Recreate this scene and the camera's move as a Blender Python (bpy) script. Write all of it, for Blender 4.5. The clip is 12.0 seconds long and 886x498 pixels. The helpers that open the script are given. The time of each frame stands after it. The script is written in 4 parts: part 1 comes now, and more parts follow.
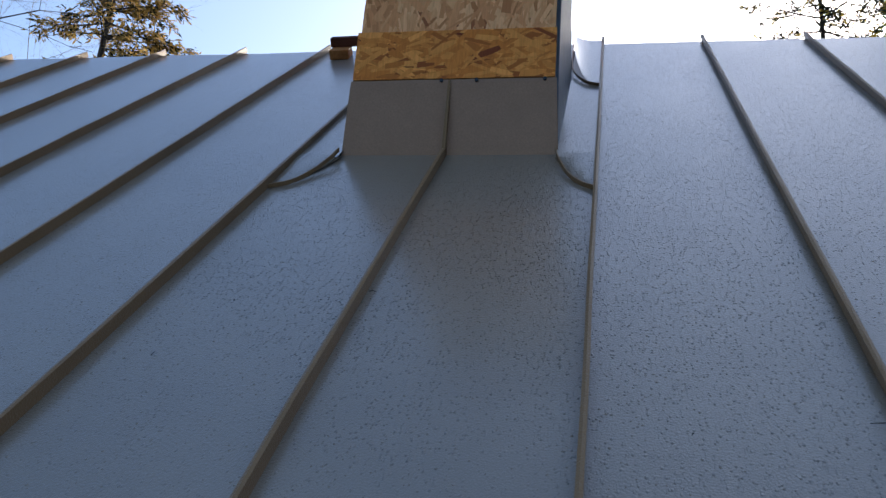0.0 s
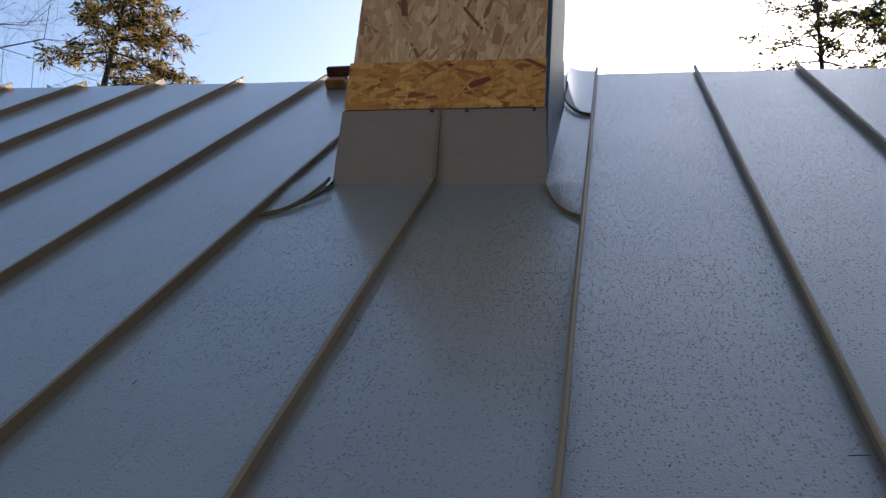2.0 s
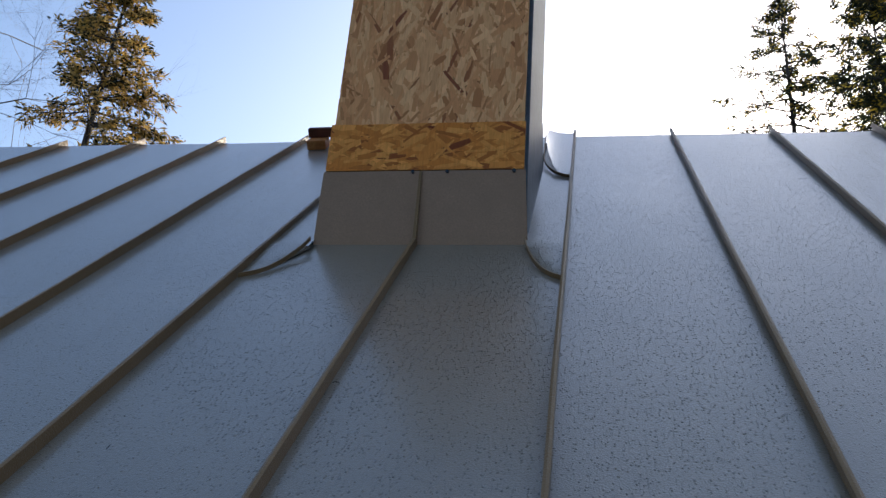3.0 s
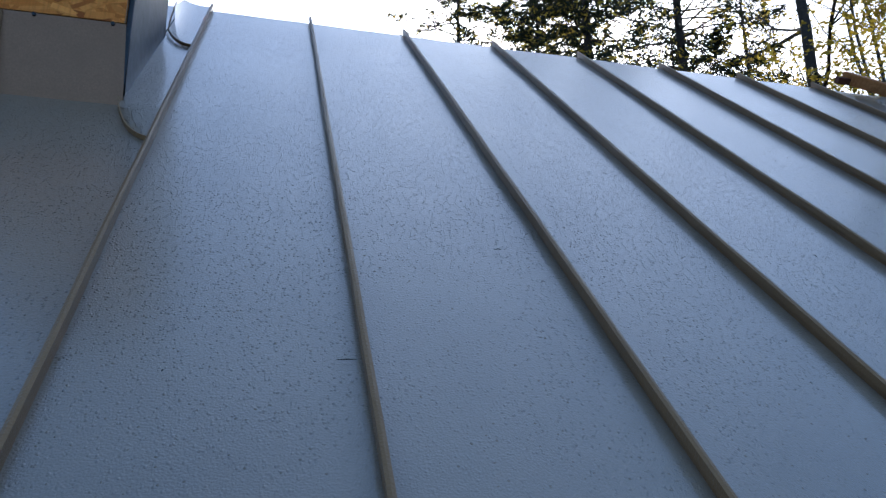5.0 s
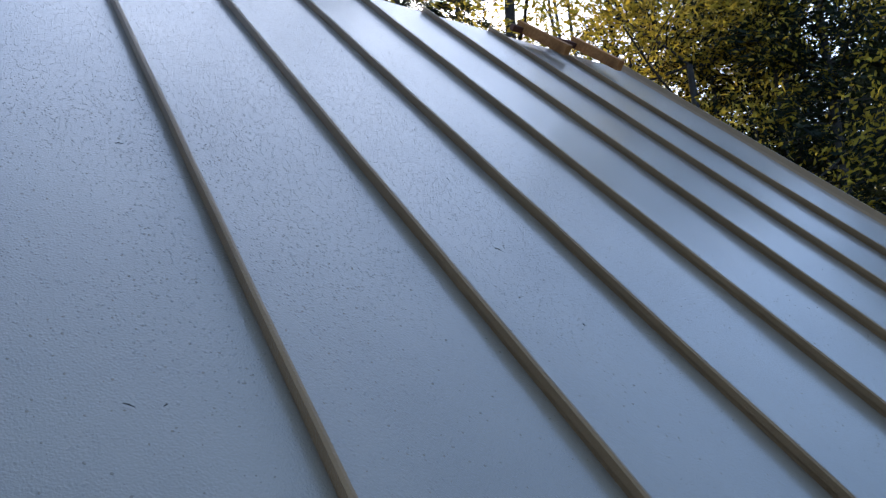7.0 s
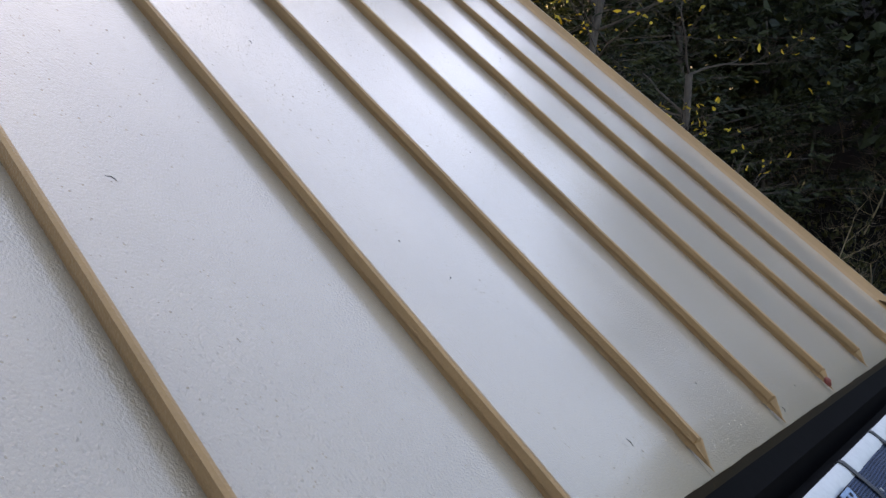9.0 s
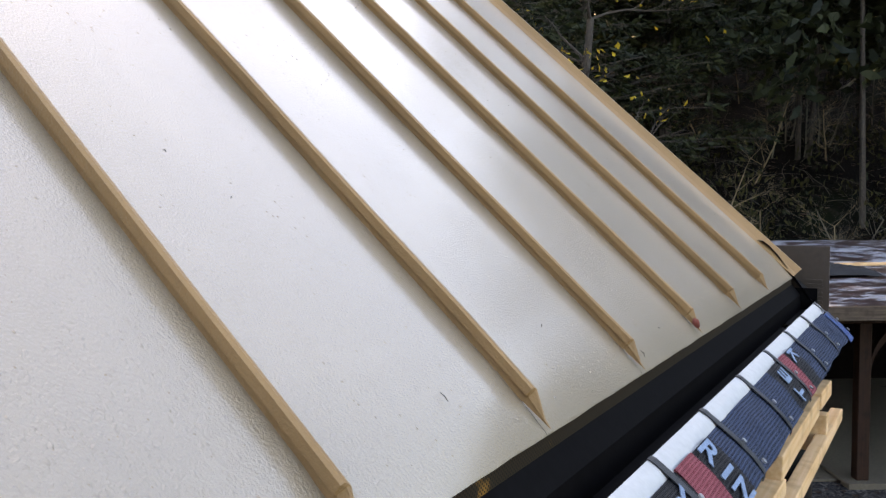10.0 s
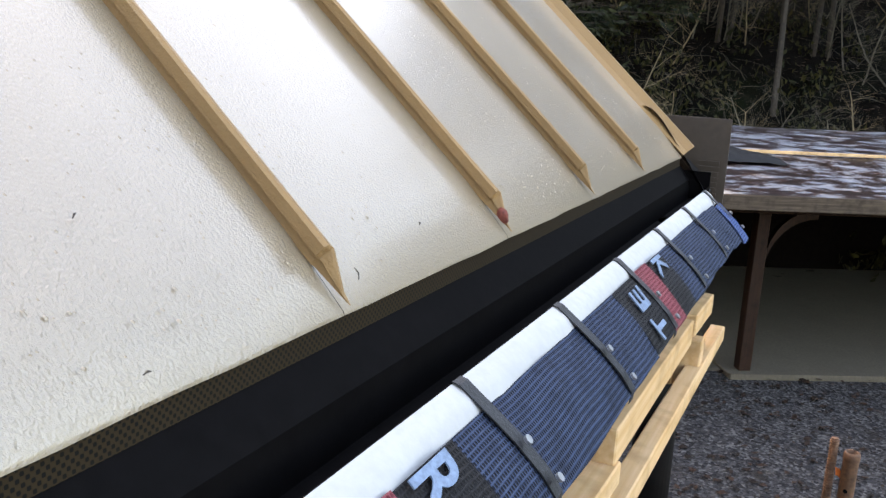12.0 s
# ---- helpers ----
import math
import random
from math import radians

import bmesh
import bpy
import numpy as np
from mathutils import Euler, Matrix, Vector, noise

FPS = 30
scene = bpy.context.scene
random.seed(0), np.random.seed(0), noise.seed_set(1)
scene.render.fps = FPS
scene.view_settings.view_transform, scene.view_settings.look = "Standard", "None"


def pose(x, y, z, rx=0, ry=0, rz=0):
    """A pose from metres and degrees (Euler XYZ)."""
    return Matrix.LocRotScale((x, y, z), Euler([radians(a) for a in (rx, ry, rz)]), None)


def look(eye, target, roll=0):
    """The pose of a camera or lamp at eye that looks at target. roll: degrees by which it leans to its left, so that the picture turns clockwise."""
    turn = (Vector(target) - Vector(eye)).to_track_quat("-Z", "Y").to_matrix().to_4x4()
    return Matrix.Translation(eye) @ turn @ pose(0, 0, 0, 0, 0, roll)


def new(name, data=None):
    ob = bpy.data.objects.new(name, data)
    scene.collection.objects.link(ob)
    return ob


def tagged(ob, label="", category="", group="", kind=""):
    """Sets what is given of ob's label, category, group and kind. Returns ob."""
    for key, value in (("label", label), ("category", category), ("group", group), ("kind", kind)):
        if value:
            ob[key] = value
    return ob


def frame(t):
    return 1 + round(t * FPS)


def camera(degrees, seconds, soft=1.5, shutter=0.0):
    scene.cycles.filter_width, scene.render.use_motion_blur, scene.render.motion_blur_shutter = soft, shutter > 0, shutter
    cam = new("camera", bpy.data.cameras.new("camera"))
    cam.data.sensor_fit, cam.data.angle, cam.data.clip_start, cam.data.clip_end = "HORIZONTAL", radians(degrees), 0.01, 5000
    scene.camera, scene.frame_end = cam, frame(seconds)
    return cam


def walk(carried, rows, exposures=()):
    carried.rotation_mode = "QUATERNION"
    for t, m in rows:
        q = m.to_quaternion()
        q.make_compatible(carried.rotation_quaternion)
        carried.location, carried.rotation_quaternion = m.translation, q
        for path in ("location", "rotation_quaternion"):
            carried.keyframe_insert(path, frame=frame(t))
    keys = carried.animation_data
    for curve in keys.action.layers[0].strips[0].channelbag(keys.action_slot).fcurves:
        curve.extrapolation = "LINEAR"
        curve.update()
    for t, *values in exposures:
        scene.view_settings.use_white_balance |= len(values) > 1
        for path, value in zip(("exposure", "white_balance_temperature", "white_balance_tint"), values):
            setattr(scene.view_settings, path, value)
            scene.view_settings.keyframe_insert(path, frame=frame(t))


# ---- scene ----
# The roof's own frame: x along the eave, y up the slope, z away from the sheet; its origin is on the eave.
SLOPE, EAVE = 42.5, 3.5
ROOF = pose(0, 0, EAVE, SLOPE, 0, 0)
PATH = [
    (0, (0.528, 0.194, 0.841), (0.155, 1.991, 0.048), -3.69),
    (0.5, (0.542, 0.188, 0.844), (0.166, 1.987, 0.055), -3.61),
    (1, (0.554, 0.187, 0.849), (0.177, 1.991, 0.073), -3.61),
    (1.5, (0.565, 0.191, 0.845), (0.185, 2.002, 0.085), -3.59),
    (2, (0.569, 0.197, 0.846), (0.190, 2.018, 0.112), -3.55),
    (2.5, (0.567, 0.197, 0.855), (0.198, 2.061, 0.232), -3.34),
    (2.7, (0.564, 0.202, 0.853), (0.204, 2.074, 0.248), -3.11),
    (4.3, (0.695, 0.152, 0.820), (0.795, 2.033, 0.149), 1.96),
    (4.5, (0.733, 0.174, 0.799), (0.961, 2.030, 0.091), 4.49),
    (5, (0.798, 0.170, 0.769), (1.228, 1.963, -0.006), 9.54),
    (5.5, (0.864, 0.154, 0.758), (1.465, 1.894, -0.025), 12.68),
    (6, (0.925, 0.153, 0.749), (1.690, 1.825, -0.039), 15.65),
    (6.5, (0.971, 0.145, 0.744), (1.860, 1.756, -0.039), 17.62),
    (6.7, (0.991, 0.129, 0.754), (1.942, 1.714, -0.010), 18.79),
    (8.3, (0.832, 0.020, 0.706), (2.335, 1.048, -0.121), 34.43),
    (8.5, (0.863, -0.016, 0.698), (2.388, 0.966, -0.145), 34.76),
    (9, (0.926, -0.113, 0.688), (2.539, 0.749, -0.124), 35.45),
    (9.5, (1.033, -0.118, 0.661), (2.713, 0.624, -0.131), 37.15),
    (10, (1.271, -0.142, 0.635), (2.995, 0.503, -0.147), 38.68),
    (10.5, (1.451, -0.181, 0.579), (3.226, 0.338, -0.182), 40.46),
    (11, (1.662, -0.203, 0.560), (3.450, 0.089, -0.288), 44.03),
    (11.5, (1.992, -0.187, 0.499), (3.778, 0.099, -0.355), 46.27),
    (12, (2.233, -0.169, 0.506), (4.010, 0.131, -0.362), 46.06),
]
cam = camera(54.79, 12.0, soft=1.4)
walk(cam, [(t, ROOF @ look(eye, target, roll)) for t, eye, target, roll in PATH],
     [(0, 0.95, 6200, 10), (2.5, 0.85, 6450, 9), (4.4, 0.95, 5900, 7), (5, 1.05, 5650, 6), (6.7, 1.4, 5900, 7), (8.4, 2.5, 8000, 17), (10, 3.3, 10200, 20), (12, 3.65, 10800, 18)])

# ---- light ----
SUN_AZ, SUN_EL = 20, 23
world = bpy.data.worlds.new("sky")
scene.world = world
world.use_nodes = True
wn = world.node_tree
sky = wn.nodes.new("ShaderNodeTexSky")
sky.sky_type, sky.sun_disc = "NISHITA", False
sky.sun_elevation, sky.sun_rotation = radians(SUN_EL), radians(SUN_AZ)
sky.dust_density, sky.air_density, sky.ozone_density = 3.0, 1.0, 3.0
wn.links.new(sky.outputs[0], wn.nodes["Background"].inputs[0])
wn.nodes["Background"].inputs[1].default_value = 0.15
sun = new("sun", bpy.data.lights.new("sun", "SUN"))
sun.data.energy, sun.data.angle, sun.data.color = 2.6, radians(0.6), (1.0, 0.88, 0.7)
sd = Vector((math.sin(radians(SUN_AZ)) * math.cos(radians(SUN_EL)), math.cos(radians(SUN_AZ)) * math.cos(radians(SUN_EL)), math.sin(radians(SUN_EL))))
sun.matrix_world = look(sd * 60, (0, 0, 0))


# ---- materials ----
class Mat:
    """A node material with a few shorthands."""

    def __init__(self, name, rough=0.6, metal=0.0, spec=0.5):
        self.m = bpy.data.materials.new(name)
        self.m.use_nodes = True
        self.t = self.m.node_tree
        self.b = self.t.nodes["Principled BSDF"]
        self.b.inputs["Roughness"].default_value = rough
        self.b.inputs["Metallic"].default_value = metal
        self.b.inputs["Specular IOR Level"].default_value = spec
        self.coord = self.node("ShaderNodeTexCoord").outputs["Object"]
        self.h = None

    def node(self, kind, **inputs):
        n = self.t.nodes.new(kind)
        for k, v in inputs.items():
            self.put(n, k.replace("_", " "), v)
        return n

    def put(self, n, key, v):
        s = n.inputs[key]
        if isinstance(v, bpy.types.NodeSocket):
            self.t.links.new(v, s)
        else:
            s.default_value = v

    def scaled(self, sx, sy, sz):
        n = self.node("ShaderNodeMapping", Vector=self.coord)
        n.inputs["Scale"].default_value = (sx, sy, sz)
        return n.outputs[0]

    def noise(self, scale, detail=4, vec=None, rough=0.55):
        return self.node("ShaderNodeTexNoise", Vector=vec or self.coord, Scale=scale, Detail=detail, Roughness=rough).outputs["Fac"]

    def voronoi(self, scale, vec=None, out="Distance", feature="F1", rand=1.0):
        n = self.node("ShaderNodeTexVoronoi", Vector=vec or self.coord, Scale=scale, Randomness=rand)
        n.feature = feature
        return n.outputs[out]

    def ramp(self, fac, stops):
        n = self.node("ShaderNodeValToRGB", Fac=fac)
        e = n.color_ramp.elements
        e[0].position, e[-1].position = stops[0][0], stops[-1][0]
        for p, c in stops[1:-1]:
            e.new(p)
        for el, (p, c) in zip(e, stops):
            el.color = (*c, 1) if not isinstance(c, (int, float)) else (c, c, c, 1)
        return n.outputs[0]

    def math(self, op, a, b=0.5):
        n = self.node("ShaderNodeMath")
        n.operation = op
        self.put(n, 0, a), self.put(n, 1, b)
        return n.outputs[0]

    def mix(self, fac, a, b, blend="MIX"):
        n = self.node("ShaderNodeMix")
        n.data_type, n.blend_type = "RGBA", blend
        self.put(n, 0, fac)
        for i, v in ((6, a), (7, b)):
            if isinstance(v, tuple) and len(v) == 3:
                v = (*v, 1)
            self.put(n, i, v)
        return n.outputs[2]

    def color(self, v):
        self.put(self.b, "Base Color", (*v, 1) if isinstance(v, tuple) else v)
        return self

    def rough(self, v):
        self.put(self.b, "Roughness", v)
        return self

    def bump(self, height, strength=0.3, distance=0.002):
        n = self.node("ShaderNodeBump", Height=height, Strength=strength, Distance=distance)
        if self.h:
            self.t.links.new(self.h, n.inputs["Normal"])
        self.h = n.outputs[0]
        self.t.links.new(self.h, self.b.inputs["Normal"])
        return self

    def random(self):
        return self.node("ShaderNodeObjectInfo").outputs["Random"]

    def island(self):
        return self.node("ShaderNodeNewGeometry").outputs["Random Per Island"]


def roof_paint(name, base, wet=True):
    m = Mat(name, 0.36, spec=0.9 if wet else 0.15)
    # a film of water over the embossed paint
    m.b.inputs["Coat Weight"].default_value = 1.0 if wet else 0.0
    m.b.inputs["Coat Roughness"].default_value = 0.2
    m.b.inputs["Coat IOR"].default_value = 1.6
    stain = m.noise(1.6, 5)
    streak = m.noise(1.0, 4, m.scaled(26, 1.1, 1))
    c = m.mix(m.ramp(stain, [(0.35, 0.0), (0.7, 1.0)]), tuple(v * 0.88 for v in base), tuple(v * 1.1 for v in base))
    c = m.mix(m.ramp(m.noise(300, 2), [(0.62, 0.0), (0.75, 0.5)]), c, tuple(v * 0.6 for v in base))
    if wet:
        # fine beads of melted frost and thin runs down the slope, in patches
        d = m.voronoi(105, m.scaled(1.2, 0.75, 1))
        drop = m.ramp(d, [(0.12, 1.0), (0.36, 0.0)])
        xyz = m.node("ShaderNodeSeparateXYZ", Vector=m.coord).outputs
        along = m.ramp(m.math("MULTIPLY", m.math("ADD", xyz[0], 5.0), 0.1), [(0.36, 0.3), (0.5, 1.0), (0.72, 1.0), (0.84, 0.15)])
        upward = m.ramp(m.math("MULTIPLY", xyz[1], 0.2), [(0.2, 0.12), (0.42, 1.0)])
        patch = m.math("MULTIPLY", m.math("MULTIPLY", along, upward), m.ramp(m.noise(2.1, 4), [(0.3, 0.3), (0.52, 1.0)]))
        keep = m.ramp(m.voronoi(105, m.scaled(1.2, 0.75, 1), "Color"), [(0.36, 0.0), (0.5, 1.0)])
        drops = m.math("MULTIPLY", m.math("MULTIPLY", drop, keep), patch)
        run = m.math("MULTIPLY", m.ramp(m.noise(1.0, 5, m.scaled(190, 24, 1), 0.6), [(0.6, 0.0), (0.72, 1.0)]), patch)
        drops = m.math("MAXIMUM", drops, m.math("MULTIPLY", run, 0.6))
        # drops get darker colour and less gloss, imitating their darker reflection
        c = m.mix(m.math("MULTIPLY", drops, 0.8), c, tuple(v * 0.3 for v in base))
        m.put(m.b, "Coat Weight", m.math("SUBTRACT", 1.0, m.math("MULTIPLY", drops, 0.95)))
        m.put(m.b, "Specular IOR Level", m.math("SUBTRACT", 0.9, m.math("MULTIPLY", drops, 0.75)))
        m.bump(drops, 1.0, 0.006)
        m.rough(m.ramp(m.math("ADD", m.math("MULTIPLY", streak, 0.5), m.math("MULTIPLY", stain, 0.5)), [(0.3, 0.3), (0.7, 0.38)]))
    m.color(c)
    # embossed grain of the sheet
    m.bump(m.noise(250, 2, m.scaled(1.0, 0.8, 1)), 1.0, 0.0024 if wet else 0.0015)
    m.bump(m.noise(7, 2), 0.08, 0.004)
    return m.m


TAUPE = (0.27, 0.205, 0.14)
MAT_PAN = roof_paint("roof paint", TAUPE)
MAT_SEAM = roof_paint("seam paint", (0.29, 0.168, 0.08), False)


def water_mat():
    m = Mat("water bead", 0.1, spec=0.6)
    m.b.inputs["Coat Weight"].default_value = 1.0
    m.b.inputs["Coat Roughness"].default_value = 0.05
    return m.color(m.mix(m.ramp(m.noise(3, 3), [(0.3, 0.0), (0.7, 1.0)]), tuple(v * 0.8 for v in TAUPE), tuple(v * 1.2 for v in TAUPE))).m


MAT_WATER = water_mat()


def plain(name, base, rough=0.6, metal=0.0, grain=60, amount=0.25, bump=0.3, spec=0.5):
    m = Mat(name, rough, metal, spec)
    a = m.mix(m.ramp(m.noise(grain, 5), [(0.3, 0.0), (0.7, 1.0)]), tuple(v * (1 - amount) for v in base), tuple(min(1, v * (1 + amount)) for v in base))
    a = m.mix(m.ramp(m.noise(grain / 14, 4), [(0.4, 0.0), (0.75, 0.6)]), a, tuple(v * (1 - amount) for v in base))
    m.color(a)
    m.bump(m.noise(grain * 2, 4), bump, 0.002)
    return m.m


def wood(name, light, dark, axis=0, rough=0.65, scale=1.0):
    m = Mat(name, rough, spec=0.15)
    s = [60.0 * scale] * 3
    s[axis] = 2.2 * scale
    vec = m.scaled(*s)
    g = m.noise(1.0, 6, vec)
    c = m.mix(m.ramp(g, [(0.3, 0.0), (0.68, 1.0)]), dark, light)
    blot = m.ramp(m.noise(9 * scale, 4), [(0.5, 0.0), (0.72, 0.75)])
    c = m.mix(blot, c, tuple(v * 0.62 for v in dark))
    m.color(c)
    m.bump(g, 0.35, 0.002)
    return m.m


def osb_mat(name, light, mid, dark, knots):
    m = Mat(name, 0.7, spec=0.12)
    r = m.island()
    soft = tuple((p + q) / 2 for p, q in zip(mid, dark))
    c = m.ramp(r, [(0.0, knots), (0.05, dark), (0.12, soft), (0.25, mid), (0.5, light), (0.72, mid), (0.82, soft), (0.88, light), (1.0, tuple(v * 1.15 for v in light))])
    fib = m.noise(160, 4, m.scaled(1, 1, 0.14))
    c = m.mix(m.ramp(fib, [(0.4, 0.0), (0.75, 0.4)]), c, dark)
    m.color(c)
    m.bump(fib, 0.4, 0.0012)
    return m.m


MAT_OSB_UP = osb_mat("board strands pale", (0.95, 0.47, 0.2), (0.84, 0.34, 0.125), (0.52, 0.18, 0.06), (0.28, 0.07, 0.03))
MAT_OSB_LOW = osb_mat("board strands amber", (0.92, 0.35, 0.075), (0.76, 0.23, 0.04), (0.42, 0.11, 0.024), (0.17, 0.035, 0.018))
MAT_OSB_BASE = plain("strand board core", (0.42, 0.19, 0.065), 0.7, grain=90, amount=0.35, bump=0.4)
MAT_FLASH = plain("flashing paint", (0.42, 0.25, 0.16), 0.6, grain=180, amount=0.12, bump=0.15, spec=0.2)
MAT_ZINC = plain("bare galvanised sheet", (0.1, 0.115, 0.135), 0.5, 0.1, grain=25, amount=0.3, bump=0.2)
MAT_BLACK = plain("black gutter paint", (0.0032, 0.0028, 0.0031), 0.6, grain=40, amount=0.3, bump=0.1, spec=0.03)
MAT_TARP = plain("black tarpaulin", (0.01, 0.01, 0.011), 0.6, grain=12, amount=0.4, bump=0.5, spec=0.2)
MAT_BROWN = plain("brown sheet paint", (0.05, 0.036, 0.027), 0.5, grain=40, amount=0.15, bump=0.1)
MAT_WHITE = plain("white plastic strip", (0.4, 0.4, 0.4), 0.75, grain=50, amount=0.08, bump=0.15)
MAT_STRAP = plain("grey rubber strap", (0.014, 0.015, 0.018), 0.5, grain=90, amount=0.45, bump=0.5)
MAT_BOLT = plain("zinc screw", (0.4, 0.41, 0.42), 0.35, 0.8, grain=90)
MAT_RUST = plain("rusty steel", (0.13, 0.06, 0.032), 0.8, grain=50, amount=0.55, bump=0.8)
MAT_ORANGE = plain("orange ribbon", (0.75, 0.16, 0.03), 0.55, grain=80, amount=0.15)
MAT_RED_RUST = plain("red primer spot", (0.22, 0.045, 0.03), 0.6, grain=200, amount=0.5)
MAT_BATTEN = wood("fresh spruce batten", (0.7, 0.46, 0.27), (0.58, 0.33, 0.15), 0)
MAT_BATTEN_OLD = wood("orange batten", (0.48, 0.2, 0.065), (0.32, 0.12, 0.035), 1)
MAT_BATTEN_DARK = wood("dark red batten", (0.14, 0.05, 0.032), (0.09, 0.032, 0.02), 0)
MAT_BEAM = wood("brown stained beam", (0.028, 0.011, 0.006), (0.014, 0.006, 0.004), 2)
MAT_CONCRETE = plain("concrete slab", (0.085, 0.068, 0.048), 0.9, grain=30, amount=0.2, bump=0.4)
MAT_BARK = plain("dark bark", (0.045, 0.034, 0.026), 0.9, grain=12, amount=0.4, bump=0.8)
MAT_BARK_PALE = plain("pale bark", (0.2, 0.15, 0.09), 0.85, grain=12, amount=0.4, bump=0.6)
MAT_TWIG = plain("grey twig", (0.05, 0.044, 0.034), 0.85, grain=12, amount=0.45, bump=0.4)
MAT_SHRUB = plain("pale dead twig", (0.09, 0.08, 0.062), 0.85, grain=12, amount=0.45, bump=0.4)
# near-black colour carries the deep shade inside the shed
MAT_SHADE_WALL = plain("shade-dark boarding", (0.004, 0.003, 0.003), 0.9, grain=10, amount=0.4, bump=0.5, spec=0.03)
MAT_STONE = plain("pale rock", (0.3, 0.27, 0.22), 0.9, grain=9, amount=0.5, bump=1.0)


def foliage(name, a, b, glow=0.35):
    m = Mat(name, 0.6, spec=0.25)
    c = m.ramp(m.island(), [(0.0, a), (0.6, tuple((x + y) / 2 for x, y in zip(a, b))), (1.0, b)])
    m.color(c)
    tr = m.node("ShaderNodeBsdfTranslucent", Color=c)
    mix = m.node("ShaderNodeMixShader", Fac=glow)
    m.t.links.new(m.b.outputs[0], mix.inputs[1])
    m.t.links.new(tr.outputs[0], mix.inputs[2])
    m.t.links.new(mix.outputs[0], m.t.nodes["Material Output"].inputs[0])
    return m.m


MAT_NEEDLE = foliage("spruce needles", (0.008, 0.013, 0.007), (0.035, 0.042, 0.014))
# gold of the low sun is mixed into this needle colour
MAT_NEEDLE_SUN_TINT = foliage("needles tinted by sunlight", (0.2, 0.135, 0.035), (0.6, 0.38, 0.1), 0.45)
MAT_YELLOW = foliage("yellow autumn leaves", (0.3, 0.2, 0.02), (0.62, 0.45, 0.05), 0.5)
MAT_OLIVE = foliage("olive leaves", (0.012, 0.015, 0.005), (0.05, 0.046, 0.012))
MAT_DRY = foliage("fallen brown leaves", (0.009, 0.005, 0.0035), (0.036, 0.015, 0.008), 0.05)


def ground_mat():
    m = Mat("gravel and leaf litter", 0.95, spec=0.08)
    st = m.voronoi(34, out="Color")
    grey = m.ramp(m.node("ShaderNodeSeparateColor", Color=st).outputs[0], [(0.0, (0.017, 0.016, 0.017)), (0.7, (0.05, 0.047, 0.048)), (1.0, (0.105, 0.1, 0.1))])
    # litter colour is taken near black to hold the wood's shade on the slope
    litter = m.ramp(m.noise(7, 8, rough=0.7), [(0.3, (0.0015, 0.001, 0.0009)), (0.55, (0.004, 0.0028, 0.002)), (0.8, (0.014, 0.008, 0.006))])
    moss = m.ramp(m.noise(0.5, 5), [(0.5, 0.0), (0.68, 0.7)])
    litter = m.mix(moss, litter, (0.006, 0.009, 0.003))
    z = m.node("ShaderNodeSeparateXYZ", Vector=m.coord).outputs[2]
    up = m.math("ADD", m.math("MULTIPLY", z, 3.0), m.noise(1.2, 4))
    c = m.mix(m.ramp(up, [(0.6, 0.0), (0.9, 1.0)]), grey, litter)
    c = m.mix(m.ramp(m.noise(3, 5), [(0.55, 0.0), (0.7, 0.6)]), c, (0.028, 0.022, 0.018))
    m.color(c)
    m.bump(m.voronoi(34), 1.0, 0.02)
    return m.m


MAT_GROUND = ground_mat()


def shed_sheet():
    m = Mat("wet leaf-strewn roofing", 0.4, spec=0.2)
    n = m.noise(1.0, 8, m.scaled(2.2, 3.4, 1), 0.75)
    c = m.ramp(n, [(0.4, (0.012, 0.006, 0.005)), (0.5, (0.032, 0.014, 0.011)), (0.54, (0.2, 0.21, 0.235)), (0.75, (0.36, 0.38, 0.42))])
    m.color(c)
    m.bump(m.noise(14, 5), 0.4, 0.01)
    return m.m


MAT_SHED = shed_sheet()


def mesh_cloth(name, a, b):
    m = Mat(name, 0.6, spec=0.15)
    w1 = m.node("ShaderNodeTexWave", Vector=m.coord, Scale=55.0)
    w1.bands_direction = "X"
    w2 = m.node("ShaderNodeTexWave", Vector=m.coord, Scale=55.0)
    w2.bands_direction = "Y"
    g = m.math("MAXIMUM", w1.outputs["Fac"], w2.outputs["Fac"])
    c = m.mix(m.ramp(g, [(0.55, 0.0), (0.95, 1.0)]), a, b)
    c = m.mix(m.ramp(m.noise(30, 4), [(0.45, 0.0), (0.75, 0.6)]), c, a)
    m.color(c)
    m.bump(g, 0.8, 0.002)
    return m.m


MAT_MESH = mesh_cloth("grey blue mesh cloth", (0.003, 0.005, 0.011), (0.032, 0.053, 0.1))
MAT_MESH_RED = mesh_cloth("faded red mesh cloth", (0.13, 0.022, 0.03), (0.24, 0.06, 0.07))
MAT_MESH_BLACK = mesh_cloth("black printed mesh cloth", (0.006, 0.006, 0.007), (0.015, 0.015, 0.017))
MAT_MESH_BLUE = mesh_cloth("blue mesh cloth", (0.02, 0.045, 0.12), (0.05, 0.1, 0.24))
MAT_PRINT = plain("pale blue print", (0.13, 0.2, 0.3), 0.6, grain=120, amount=0.3)


